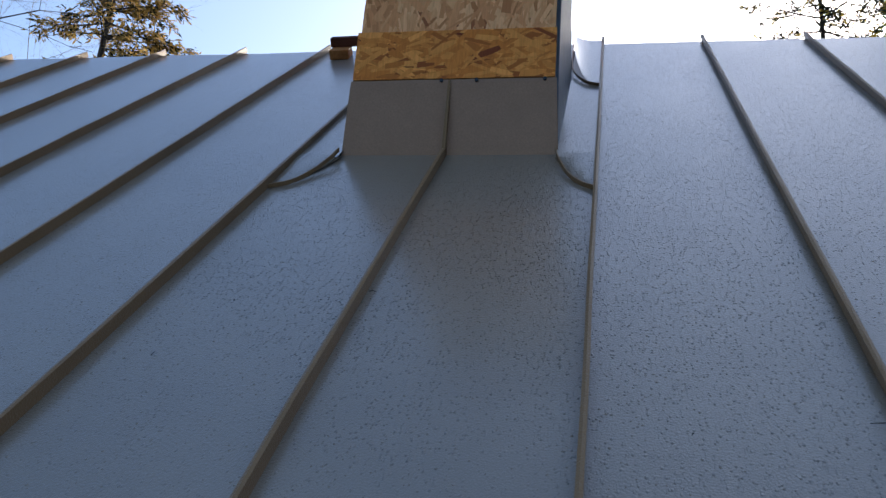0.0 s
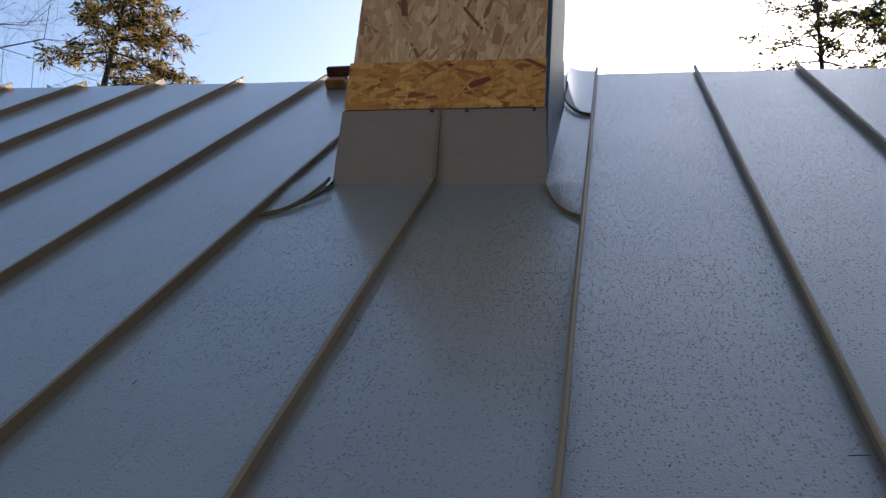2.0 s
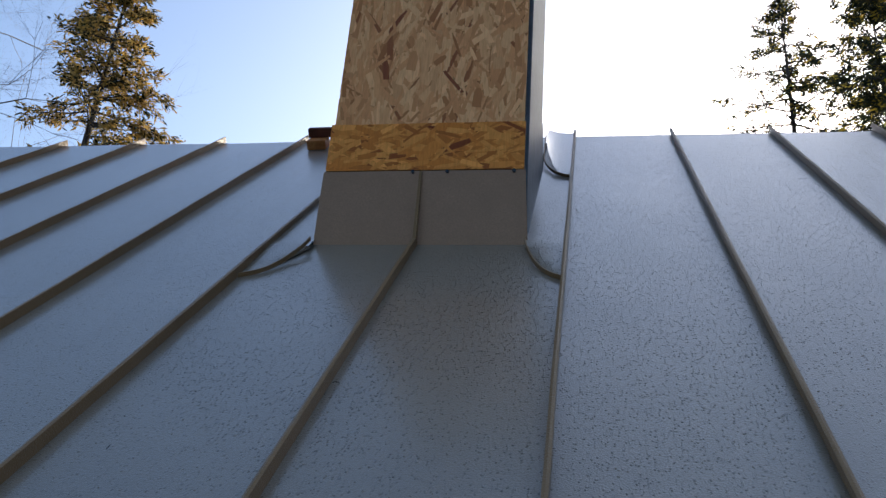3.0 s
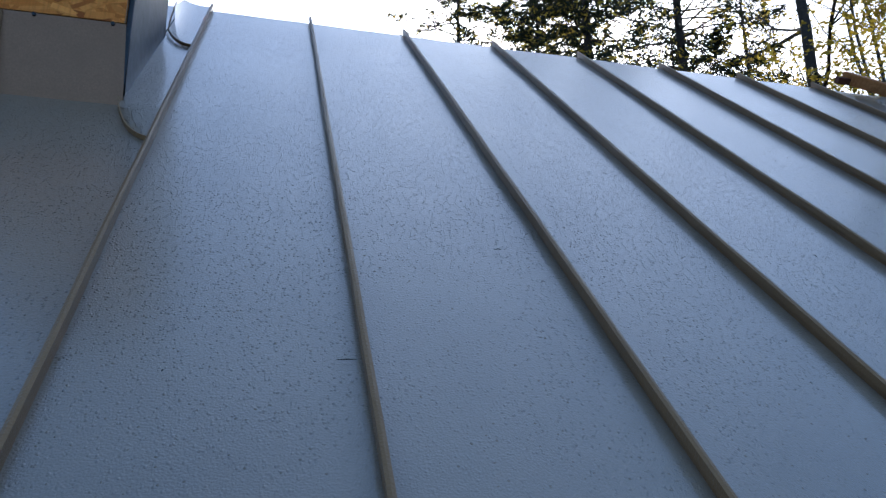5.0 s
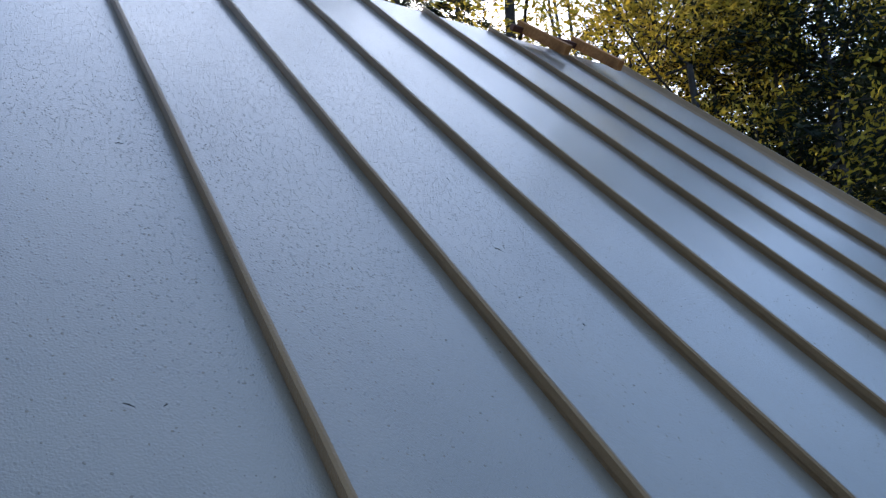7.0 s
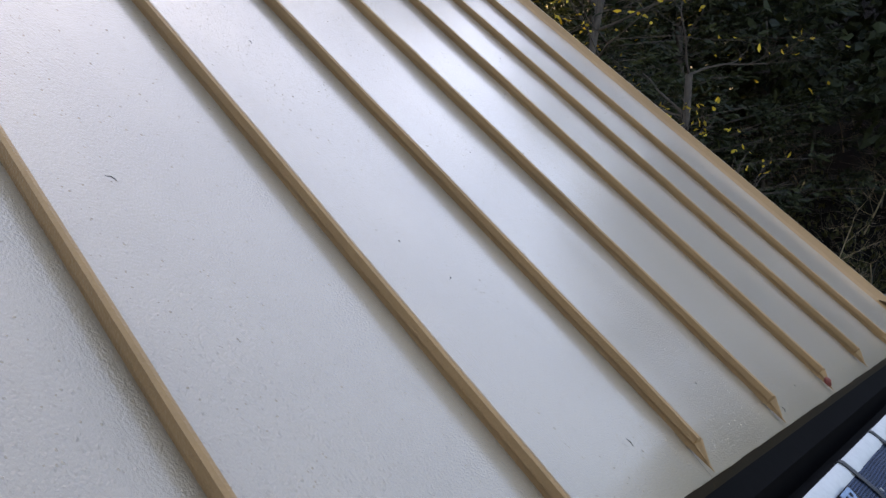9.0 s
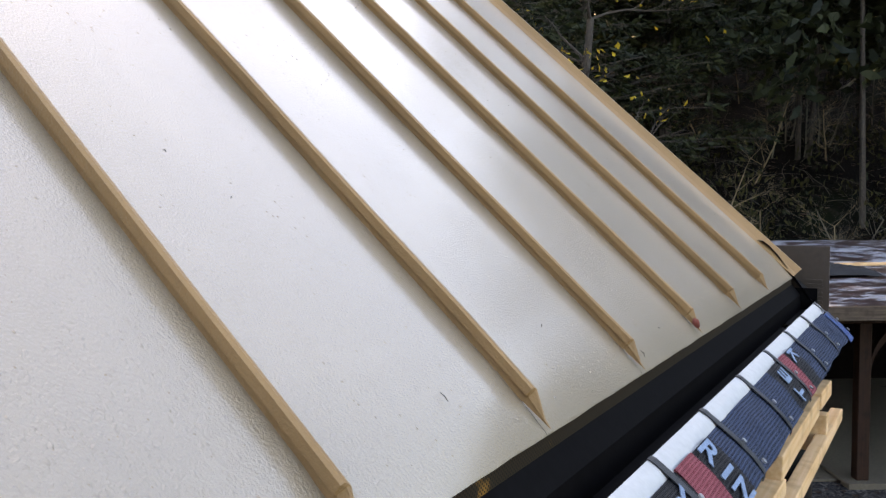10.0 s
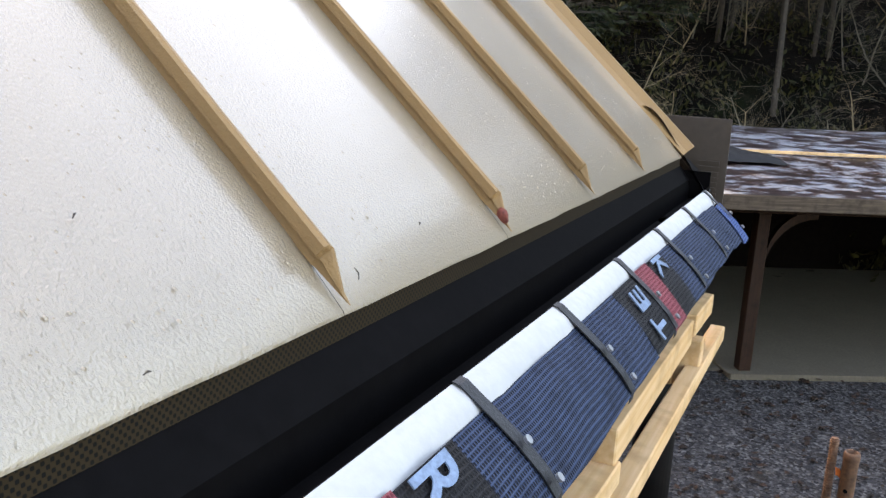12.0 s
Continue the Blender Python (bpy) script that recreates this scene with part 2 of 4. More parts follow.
def vent_mat():
    m = Mat("perforated vent strip", 0.6, 0.0, 0.1)
    xyz = m.node("ShaderNodeSeparateXYZ", Vector=m.coord).outputs
    grid = m.math("MULTIPLY", m.math("COSINE", m.math("MULTIPLY", xyz[0], 760.0)), m.math("COSINE", m.math("MULTIPLY", xyz[2], 760.0)))
    hole = m.ramp(grid, [(0.1, 0.0), (0.3, 1.0)])
    # amber patches in the colour stand for warm light on the strip
    c = m.mix(m.ramp(m.noise(5, 4), [(0.63, 0.0), (0.67, 1.0)]), (0.026, 0.017, 0.009), (0.24, 0.115, 0.027))
    m.color(m.mix(hole, c, (0.004, 0.004, 0.004)))
    m.bump(hole, -0.8, 0.003)
    return m.m


MAT_VENT = vent_mat()


# ---- builders ----
def solid(name, verts, faces, mat, parent=None, label="", smooth=False, m=None):
    me = bpy.data.meshes.new(name)
    me.from_pydata([tuple(v) for v in verts], [], faces)
    me.update()
    if smooth:
        me.polygons.foreach_set("use_smooth", [True] * len(me.polygons))
    me.materials.append(mat)
    ob = new(name, me)
    if parent:
        ob.parent = parent
    if m is not None:
        ob.matrix_basis = m
    if label:
        tagged(ob, label)
    return ob


def part(name, bm, mat, parent=None, label="", smooth=False, m=None):
    me = bpy.data.meshes.new(name)
    bmesh.ops.recalc_face_normals(bm, faces=bm.faces)
    bm.to_mesh(me)
    bm.free()
    if smooth:
        me.polygons.foreach_set("use_smooth", [True] * len(me.polygons))
    me.materials.append(mat)
    ob = new(name, me)
    if parent:
        ob.parent = parent
    if m is not None:
        ob.matrix_basis = m
    if label:
        tagged(ob, label)
    return ob


def thing(name, m, label, category, group="", kind=""):
    ob = new(name)
    ob.matrix_basis = m
    ob.empty_display_size = 0.1
    return tagged(ob, label, category, group, kind)


def box(x0, x1, y0, y1, z0, z1, bevel=0.0, bm=None, wobble=0.0, rng=random):
    bm = bm or bmesh.new()
    made = bmesh.ops.create_cube(bm, size=1.0, matrix=Matrix.Translation(((x0 + x1) / 2, (y0 + y1) / 2, (z0 + z1) / 2)) @ Matrix.Diagonal((x1 - x0, y1 - y0, z1 - z0, 1)))
    if bevel:
        edges = {e for v in made["verts"] for e in v.link_edges}
        bmesh.ops.bevel(bm, geom=list(edges), offset=bevel, segments=1, affect="EDGES")
    return bm


def rod(p, q, r0, r1=None, sides=8, bm=None):
    bm = bm or bmesh.new()
    p, q = Vector(p), Vector(q)
    r1 = r0 if r1 is None else r1
    turn = (q - p).to_track_quat("Z", "Y").to_matrix().to_4x4()
    bmesh.ops.create_cone(bm, cap_ends=True, segments=sides, radius1=r0, radius2=r1, depth=(q - p).length, matrix=Matrix.Translation((p + q) / 2) @ turn)
    return bm


def sweep(profile, path, closed=True):
    """Vertices and faces of a profile [(a, b)] carried along path rows, each a function of (a, b)."""
    n = len(profile)
    verts = [at(a, b) for at in path for a, b in profile]
    faces = []
    for i in range(len(path) - 1):
        for j in range(n if closed else n - 1):
            k = (j + 1) % n
            faces.append((i * n + j, i * n + k, (i + 1) * n + k, (i + 1) * n + j))
    if closed:
        faces += [tuple(range(n))[::-1], tuple(range((len(path) - 1) * n, len(path) * n))]
    return verts, faces


# ---- the roof ----
PAN, RIDGE, RAKE = 0.5, 4.79, 5.085
LEFT = -9
CREASE = 2.872
roof = thing("roof", ROOF, "taupe painted standing seam metal roof, wet with drops", "roof", kind="structure")


def buckle(u, v):
    return 0.0035 * noise.noise((u * 2.2, v * 0.9, 3.1)) + 0.0012 * noise.noise((u * 7, v * 3.0, 9.0))


def ridge_at(u):
    return RIDGE + 0.012 * noise.noise((u * 3.0, 0.5, 7.7))


def pan(u0, u1, v0, v1, nu=8, nv=44, up=None):
    """One metal pan with a folded eave edge; up: a function giving extra lift at (u, v)."""
    verts, faces = [], []
    row = nu + 1
    rows = [v0 + (v1 - v0) * j / nv for j in range(nv + 1)]
    for j, v in enumerate(rows):
        for i in range(row):
            u = u0 + (u1 - u0) * i / nu
            e = min(u - u0, u1 - u) / 0.02
            vv = v + (ridge_at(u) - RIDGE) * (v1 > 4.5) * (j == nv)
            lift = buckle(u, v) * min(1, max(0, e))
            if up:
                lift += up(u, v)
            verts.append((u, vv, lift))
    for j in range(nv):
        for i in range(nu):
            a = j * row + i
            faces.append((a, a + 1, a + row + 1, a + row))
    if v0 < 0.01:
        base = len(verts)
        for i in range(row):
            u = u0 + (u1 - u0) * i / nu
            verts.append((u, v0 - 0.004 + 0.002 * noise.noise((u * 9, 0, 0)), -0.012))
        for i in range(nu):
            faces.append((base + i, base + i + 1, i + 1, i))
    return verts, faces


def eave_curl(u, v):
    return -0.006 * max(0, 1 - v / 0.05) ** 2


for k in range(LEFT, 10):
    u0, u1 = k * PAN + 0.0006, (k + 1) * PAN - 0.0006
    if k == 9:
        u1 = RAKE
    if k in (-1, 0):
        v, f = pan(u0, u1, -0.013, CREASE, 8, 30, eave_curl)
    else:
        v, f = pan(u0, u1, -0.013, RIDGE, 8, 44, eave_curl)
    solid("pan", v, f, MAT_PAN, roof, smooth=True)

# strips of sheet beside the chimney, coved up against its sides
for side in (1, -1):
    v0, v1 = 2.52, RIDGE

    def cove(u, v, side=side):
        d = (0.5 - abs(u)) / 0.15
        return 0.012 + 0.006 * max(0, d) ** 3

    a, b = (0.366, 0.497) if side > 0 else (-0.497, -0.352)
    v, f = pan(a, b, 2.8, v1, 6, 30, cove)
    solid("side_strip", v, f, MAT_PAN, roof, "narrow coved sheet beside the chimney", smooth=True)
v, f = pan(-0.345, 0.35, 4.0, RIDGE, 6, 8)
solid("rear_pan", v, f, MAT_PAN, roof, smooth=True)

SEAM = [(-0.0035, -0.002), (-0.0035, 0.0135), (-0.0095, 0.0135), (-0.009, 0.0285), (-0.003, 0.031), (0.0035, 0.0295), (0.003, -0.002)]


def seam(k, v0, v1):
    u0 = k * PAN
    rows = []
    n = int((v1 - v0) / 0.1) + 2
    for j in range(n + 1):
        v = v0 + (v1 - v0) * j / n
        wig = 0.0022 * noise.noise((k * 5.1, v * 2.3, 1.0)) * min(1, (v - v0) * 4 + 0.3)
        rows.append(lambda a, b, v=v, w=wig, h=1 + 0.06 * noise.noise((k * 3.3, v * 4, 5)): (u0 + w + a, v, b * h))
    if v0 < 0.1:
        # the cut end folded down to the eave
        rows.insert(0, lambda a, b: (u0 + a * 0.5 + 0.006 * (b > 0.02), v0 - 0.004, b * 0.93))
        rows.insert(0, lambda a, b: (u0 + a * 0.35 + 0.004, -0.012 + b * 0.5, b * 0.12))
    return sweep(SEAM, rows)


for k in range(LEFT + 1, 10):
    top = RIDGE + 0.035 + 0.012 * noise.noise((k * 4.4, 2, 2))
    v, f = seam(k, 0.05 + 0.006 * noise.noise((k * 2.2, 0, 4)), CREASE + 0.003 if k == 0 else top)
    solid("seam", v, f, MAT_SEAM, roof)

# raised edge along the gable
edge = []
for j in range(50):
    v = -0.014 + (RIDGE + 0.02) * j / 49
    w = 0.003 * noise.noise((v * 1.7, 4, 4))
    edge.append(lambda a, b, v=v, w=w: (RAKE - 0.006 + a + w, v, b))
v, f = sweep([(0, 0.0), (0.02, 0.012), (0.04, 0.036), (0.05, 0.036), (0.052, 0.03), (0.052, -0.07), (0.049, -0.07), (0.048, 0.03), (0.043, 0.031), (0.022, 0.008), (0, -0.003)], edge)
solid("rake_edge", v, f, MAT_SEAM, roof, "raised folded gable edge of taupe metal", smooth=False)

# body under the sheets, and the far slope
Y, Z = RIDGE * math.cos(radians(SLOPE)), RIDGE * math.sin(radians(SLOPE)) + EAVE
prof = [(0.03, EAVE - 0.02), (Y, Z - 0.035), (2 * Y, EAVE - 0.02), (2 * Y, EAVE - 0.14), (Y, Z - 0.17), (0.03, EAVE - 0.14)]
v, f = sweep(prof, [lambda a, b, x=x: (x, a, b) for x in (LEFT * PAN, RAKE)])
tagged(solid("roof_deck", v, f, MAT_TARP), "dark roof deck under the metal sheets", "roof", kind="structure")

# walls of the house
walls = [("wall_south", (LEFT * PAN + 0.3, 4.85, 0.32, 0.5)), ("wall_north", (LEFT * PAN + 0.3, 4.85, 2 * Y - 0.5, 2 * Y - 0.32)),
         ("wall_east", (4.67, 4.85, 0.5, 2 * Y - 0.5)), ("wall_west", (LEFT * PAN + 0.3, LEFT * PAN + 0.48, 0.5, 2 * Y - 0.5))]
for n, (x0, x1, y0, y1) in walls:
    tagged(part(n, box(x0, x1, y0, y1, 0, EAVE - 0.08), MAT_TARP), "house wall hung with black sheeting", "wall", kind="structure")

# ---- chimney box ----
CX0, CX1, CY, CZ0, CZ1 = -0.324, 0.357, 2.05, 5.684, 7.7
chimney = thing("chimney", pose(0, 0, 0), "square chimney casing of strand board with metal base flashing", "chimney")
part("casing", box(CX0 + 0.012, CX1 - 0.012, CY + 0.1, CY + 0.8, 5.2, CZ1, 0.004), MAT_OSB_BASE, chimney)


def strands(x0, x1, z0, z1, y, count, lean, spread, seed, size):
    """Pressed wood strands lying on a board's face."""
    rng = random.Random(seed)
    verts, faces = [], []
    for i in range(count):
        cx, cz = rng.uniform(x0, x1), rng.uniform(z0, z1)
        a = radians(lean + rng.gauss(0, spread))
        L, w = size * rng.uniform(0.4, 1.35), rng.uniform(0.006, 0.025)
        if rng.random() < 0.1:
            w *= 1.7
        ux, uz = math.cos(a), math.sin(a)
        depth = y - 0.0006 - 0.0022 * rng.random()
        n = len(verts)
        for s, t in ((-1, -1), (0.2, -1.15), (1, -0.7), (1.05, 0.5), (0.5, 1), (-0.9, 1.05)):
            px = cx + s * L / 2 * ux - t * w / 2 * uz + rng.uniform(-0.002, 0.002)
            pz = cz + s * L / 2 * uz + t * w / 2 * ux + rng.uniform(-0.002, 0.002)
            verts.append((min(max(px, x0), x1), depth, min(max(pz, z0), z1)))
        faces.append(tuple(range(n, n + 6)))
    return verts, faces


up = part("front_board", box(CX0 + 0.006, CX1 - 0.004, CY + 0.004, CY + 0.019, 5.87, CZ1, 0.002), MAT_OSB_BASE, chimney, "pale strand board with upright strands")
v, f = strands(CX0 + 0.006, CX1 - 0.004, 5.871, 6.95, CY + 0.004, 4000, 84, 27, 5, 0.11)
solid("strand", v, f, MAT_OSB_UP, up)
low = part("lower_board", box(CX0 - 0.002, CX1 + 0.001, CY - 0.006, CY + 0.012, CZ0, 5.872, 0.002), MAT_OSB_BASE, chimney, "amber strand board strip with level strands")
v, f = strands(CX0 - 0.002, CX1 + 0.001, CZ0 + 0.001, 5.871, CY - 0.006, 1000, 4, 26, 9, 0.12)
solid("strand", v, f, MAT_OSB_LOW, low)
part("side_sheet", box(CX1 - 0.01, CX1 + 0.006, CY + 0.09, CY + 0.8, 5.3, CZ1, 0.002), MAT_ZINC, chimney, "bare galvanised side sheet")
part("side_sheet", box(CX0 - 0.006, CX0 + 0.012, CY + 0.09, CY + 0.8, 5.3, CZ1, 0.002), MAT_ZINC, chimney, "bare galvanised side sheet")

# front flashing: two sheets turned up from the pans, an upright seam between
ZC = EAVE + CREASE * math.sin(radians(SLOPE))
YC = CREASE * math.cos(radians(SLOPE))
for x0, x1, b0, b1 in ((-0.36, -0.004, CX0 - 0.008, 0.006), (0.002, 0.372, 0.012, CX1 + 0.006)):
    verts, faces = [], []
    for j in range(13):
        t = j / 12
        for i in range(9):
            s = i / 8
            x = (x0 + (x1 - x0) * s) * (1 - t) + (b0 + (b1 - b0) * s) * t
            y = YC + (CY - 0.007 - YC) * t + 0.003 * noise.noise((x * 5, t * 2, 1))
            verts.append((x, y, ZC - 0.004 + (CZ0 + 0.002 - ZC) * t))
    for j in range(12):
        for i in range(8):
            a = j * 9 + i
            faces.append((a, a + 1, a + 10, a + 9))
    n = len(verts)
    verts += [(x, y + 0.004, z) for x, y, z in verts]
    faces += [tuple(i + n for i in q)[::-1] for q in faces]
    solid("flashing", verts, faces, MAT_FLASH, chimney, "taupe front flashing sheet", smooth=True)
rows = [lambda a, b, t=t: (-0.002 + 0.012 * t + a * (1 + 0.5 * (1 - t)), YC - 0.012 * (1 - t) + (CY - YC) * t - b * (0.72 - 0.2 * t), ZC - 0.006 + (CZ0 - ZC) * t) for t in (0, 0.1, 0.3, 0.5, 0.7, 0.9, 1.0)]
v, f = sweep([(-0.004, 0), (-0.004, 0.026), (0.004, 0.026), (0.004, 0)], rows)
solid("upright_seam", v, f, MAT_SEAM, chimney)
for x in (-0.018, 0.1, 0.325):
    part("screw", rod((x, CY - 0.012, CZ0 - 0.006), (x, CY - 0.002, CZ0 - 0.006), 0.006, sides=10), MAT_STRAP, chimney)


def lip(points, height, name, parent, mat, label, thick=0.004):
    """A thin turned-up sheet edge along a curve, in the roof's frame."""
    pts = [Vector(p) for p in points]
    fine = []
    for i in range(len(pts) - 1):
        a, b, c, d = pts[max(i - 1, 0)], pts[i], pts[i + 1], pts[min(i + 2, len(pts) - 1)]
        for j in range(6):
            t = j / 6
            fine.append(0.5 * (2 * b + (c - a) * t + (2 * a - 5 * b + 4 * c - d) * t * t + (3 * b - a - 3 * c + d) * t ** 3))
    fine.append(pts[-1])
    rows = []
    for i, p in enumerate(fine):
        d = (fine[min(i + 1, len(fine) - 1)] - fine[max(i - 1, 0)])
        nrm = Vector((-d.y, d.x, 0)).normalized()
        rows.append(lambda a, b, p=p, n=nrm: tuple(p + n * a + Vector((0, 0, b))))
    v, f = sweep([(-thick / 2, -0.002), (-thick / 2, height), (thick / 2, height), (thick / 2, -0.002)], rows)
    return solid(name, v, f, mat, parent, label)


for s in (1, -1):
    o = 0.367 if s > 0 else 0.352
    lip([(s * o, 2.83, 0.03), (s * (o + 0.012), 2.76, 0.02), (s * (o + 0.045), 2.65, 0.008), (s * (o + 0.085), 2.575, 0.004), (s * 0.494, 2.535, 0.004)], 0.012, "corner_lip", roof, MAT_SEAM, "curved turned-up sheet corner beside the chimney")
    # corner gusset folded between flashing and side strip
    g = []
    for j in range(7):
        t = j / 6
        for i in range(5):
            q = i / 4
            u = s * (o + (0.495 - o) * q)
            g.append((u, 2.535 + (2.84 - 2.535) * max(t, (1 - q) ** 1.8 * 0.93), 0.004 + 0.012 * t))
    fc = [(j * 5 + i, j * 5 + i + 1, j * 5 + i + 6, j * 5 + i + 5) for j in range(6) for i in range(4)]
    solid("gusset", g, fc, MAT_PAN, roof, smooth=True)
    lip([(s * 0.362, 4.42, 0.075), (s * 0.364, 4.2, 0.045), (s * 0.378, 4.0, 0.026), (s * 0.432, 3.83, 0.019), (s * 0.492, 3.78, 0.015)], 0.01, "rear_lip", roof, MAT_SEAM, "curved edge of the rear sheet")
    # rear sheet rising from the lip towards the chimney's back corner
    g = []
    for j in range(9):
        t = j / 8
        for i in range(6):
            q = i / 5
            u = s * (0.362 + 0.133 * q)
            v0 = 3.78 + 0.6 * (1 - q) ** 2.6
            g.append((u, v0 + (RIDGE - v0) * t, 0.018 + 0.055 * (1 - q) ** 3 * (1 - 0.6 * t)))
    fc = [(j * 6 + i, j * 6 + i + 1, j * 6 + i + 7, j * 6 + i + 6) for j in range(8) for i in range(5)]
    solid("rear_sheet", g, fc, MAT_PAN, roof, smooth=True)
    # side flashing standing against the chimney
    sx = (CX1 + 0.007) if s > 0 else (CX0 - 0.007)
    g, fc = [], []
    for j in range(14):
        y = CY + 0.1 + 0.76 * j / 13
        zr = EAVE + y * math.tan(radians(SLOPE))
        for q, (dx, dz) in enumerate(((0.012, 0.01), (0.005, 0.025), (0.002, 0.08), (0.0, 0.27))):
            g.append((sx + s * dx, y, zr + dz + 0.004 * noise.noise((y * 6, q, s))))
    for j in range(13):
        for q in range(3):
            a = j * 4 + q
            fc.append((a, a + 1, a + 5, a + 4))
    solid("side_flashing", g, fc, MAT_ZINC, chimney, "side flashing turned up from the roof", smooth=True)


# ---- battens lying at the ridge ----
def batten(name, L, w, h, mat, m, label, parent=None, category="batten", group=""):
    ob = part(name, box(-L / 2, L / 2, -w / 2, w / 2, 0, h, 0.003), mat, parent, label, m=m)
    if not parent:
        tagged(ob, label, category, group)
    return ob


batten("batten", 0.62, 0.045, 0.05, MAT_BATTEN_DARK, ROOF @ pose(-0.62, 4.66, 0.052, 0, 0, 4), "dark red-brown wooden batten lying across the ridge", group="battens on the ridge")
batten("batten", 0.5, 0.045, 0.045, MAT_BATTEN_DARK, ROOF @ pose(-0.52, 4.84, 0.04, 0, 0, 3), "dark red-brown wooden batten lying across the ridge", group="battens on the ridge")
batten("wood_block", 0.1, 0.13, 0.05, MAT_BATTEN_OLD, ROOF @ pose(-0.87, 4.6, 0.002, 0, 0, 6), "short orange wooden block under a batten", category="block")
batten("batten", 0.44, 0.06, 0.07, MAT_BATTEN_OLD, ROOF @ pose(4.33, 4.7, 0.034, 0, 0, -72), "orange wooden batten lying over the ridge", group="battens on the ridge")
batten("batten", 0.44, 0.06, 0.07, MAT_BATTEN_OLD, ROOF @ pose(4.79, 4.7, 0.034, 0, 0, -74), "orange wooden batten lying over the ridge", group="battens on the ridge")
batten("batten", 0.75, 0.045, 0.04, MAT_BATTEN_DARK, ROOF @ pose(4.55, 4.86, 0.034, 0, 0, 1), "dark wooden cross batten resting on two others", group="battens on the ridge")

# ---- eave: vent strip, gutter, banner ----
U0, U1 = LEFT * PAN, 5.085
v, f = sweep([(0.001, -0.014), (-0.002, -0.048), (0.001, -0.048), (0.004, -0.014)], [lambda a, b, x=x: (x, a, EAVE + b) for x in np.linspace(U0, U1, 40)])
tagged(solid("vent_strip", v, f, MAT_VENT), "perforated brown metal vent strip under the eave", "vent", kind="structure")
gutter = thing("gutter", pose(0, 0, 0), "black painted metal box gutter along the eave", "gutter")
GP = [(-0.002, -0.047), (-0.034, -0.09), (-0.038, -0.15), (-0.084, -0.15), (-0.099, -0.106), (-0.102, -0.106), (-0.087, -0.153), (-0.035, -0.153), (-0.031, -0.093), (0.001, -0.05)]
v, f = sweep(GP, [lambda a, b, x=x: (x, a + 0.002 * noise.noise((x * 1.5, 2, 2)), EAVE + b) for x in np.linspace(U0, 5.1, 60)])
solid("trough", v, f, MAT_BLACK, gutter)
part("end_cap", box(5.1, 5.104, -0.1, 0.006, EAVE - 0.155, EAVE - 0.06), MAT_BLACK, gutter)

# folded mesh banner laid over the gutter's front edge, sloping out and down
BAN = Matrix.Translation((0, -0.1015, EAVE - 0.1085)) @ Matrix.Rotation(radians(45), 4, "X") @ Matrix.Diagonal((1, -1, 1, 1))
banner = thing("mesh_banner", pose(0, 0, 0), "folded dark mesh banner tied with straps over the gutter edge", "banner")


def ban(x, s, n):
    return BAN @ Vector((x, s, n))


def sheet(name, x0, x1, s0, s1, lift, mat, label, bulge=0.004, seed=0, thick=0.004):
    nx, ns = max(3, int((x1 - x0) / 0.03)), 7
    g = []
    for j in range(ns + 1):
        for i in range(nx + 1):
            x = x0 + (x1 - x0) * i / nx
            s = s0 + (s1 - s0) * j / ns
            w = bulge * noise.noise((x * 9, s * 14, seed)) + 0.006 * math.sin(math.pi * j / ns)
            g.append(ban(x, s + (0.004 * noise.noise((x * 6, seed, 1)) if j == ns else 0), lift + w))
    fc = [(j * (nx + 1) + i, j * (nx + 1) + i + 1, (j + 1) * (nx + 1) + i + 1, (j + 1) * (nx + 1) + i) for j in range(ns) for i in range(nx)]
    n = len(g)
    down = BAN.to_3x3() @ Vector((0, 0, -thick))
    g += [p + down for p in g]
    fc += [tuple(i + n for i in q)[::-1] for q in fc]
    return solid(name, g, fc, mat, banner, label, smooth=True)


sheet("white_strip", -1.0, 4.985, -0.002, 0.05, 0.004, MAT_WHITE, "white plastic edge strip", 0.002, 3)
STRAP0, STRAP = 2.718, 0.3707


def letter(char, x, s, tall, wide, turn):
    """One printed letter on the cloth: it reads down the slope (turn 1) or up it (turn -1)."""
    font = bpy.data.curves.new("letter", "FONT")
    font.body, font.extrude, font.offset = char, 0.02, 0.02
    ob = new("letter", font)
    me = bpy.data.meshes.new_from_object(ob.evaluated_get(bpy.context.evaluated_depsgraph_get()))
    bpy.data.objects.remove(ob)
    co = [v.co.copy() for v in me.vertices]
    x0, x1 = min(c.x for c in co), max(c.x for c in co)
    y0, y1 = min(c.y for c in co), max(c.y for c in co)
    for v, c in zip(me.vertices, co):
        a, b = (c.x - x0) / (x1 - x0) - 0.5, (c.y - y0) / (y1 - y0) - 0.5
        v.co = ban(x + turn * b * tall, s + turn * a * wide, 0.0185 + 0.05 * c.z)
    me.materials.append(MAT_PRINT)
    ob = new("letter", me)
    ob.parent = banner


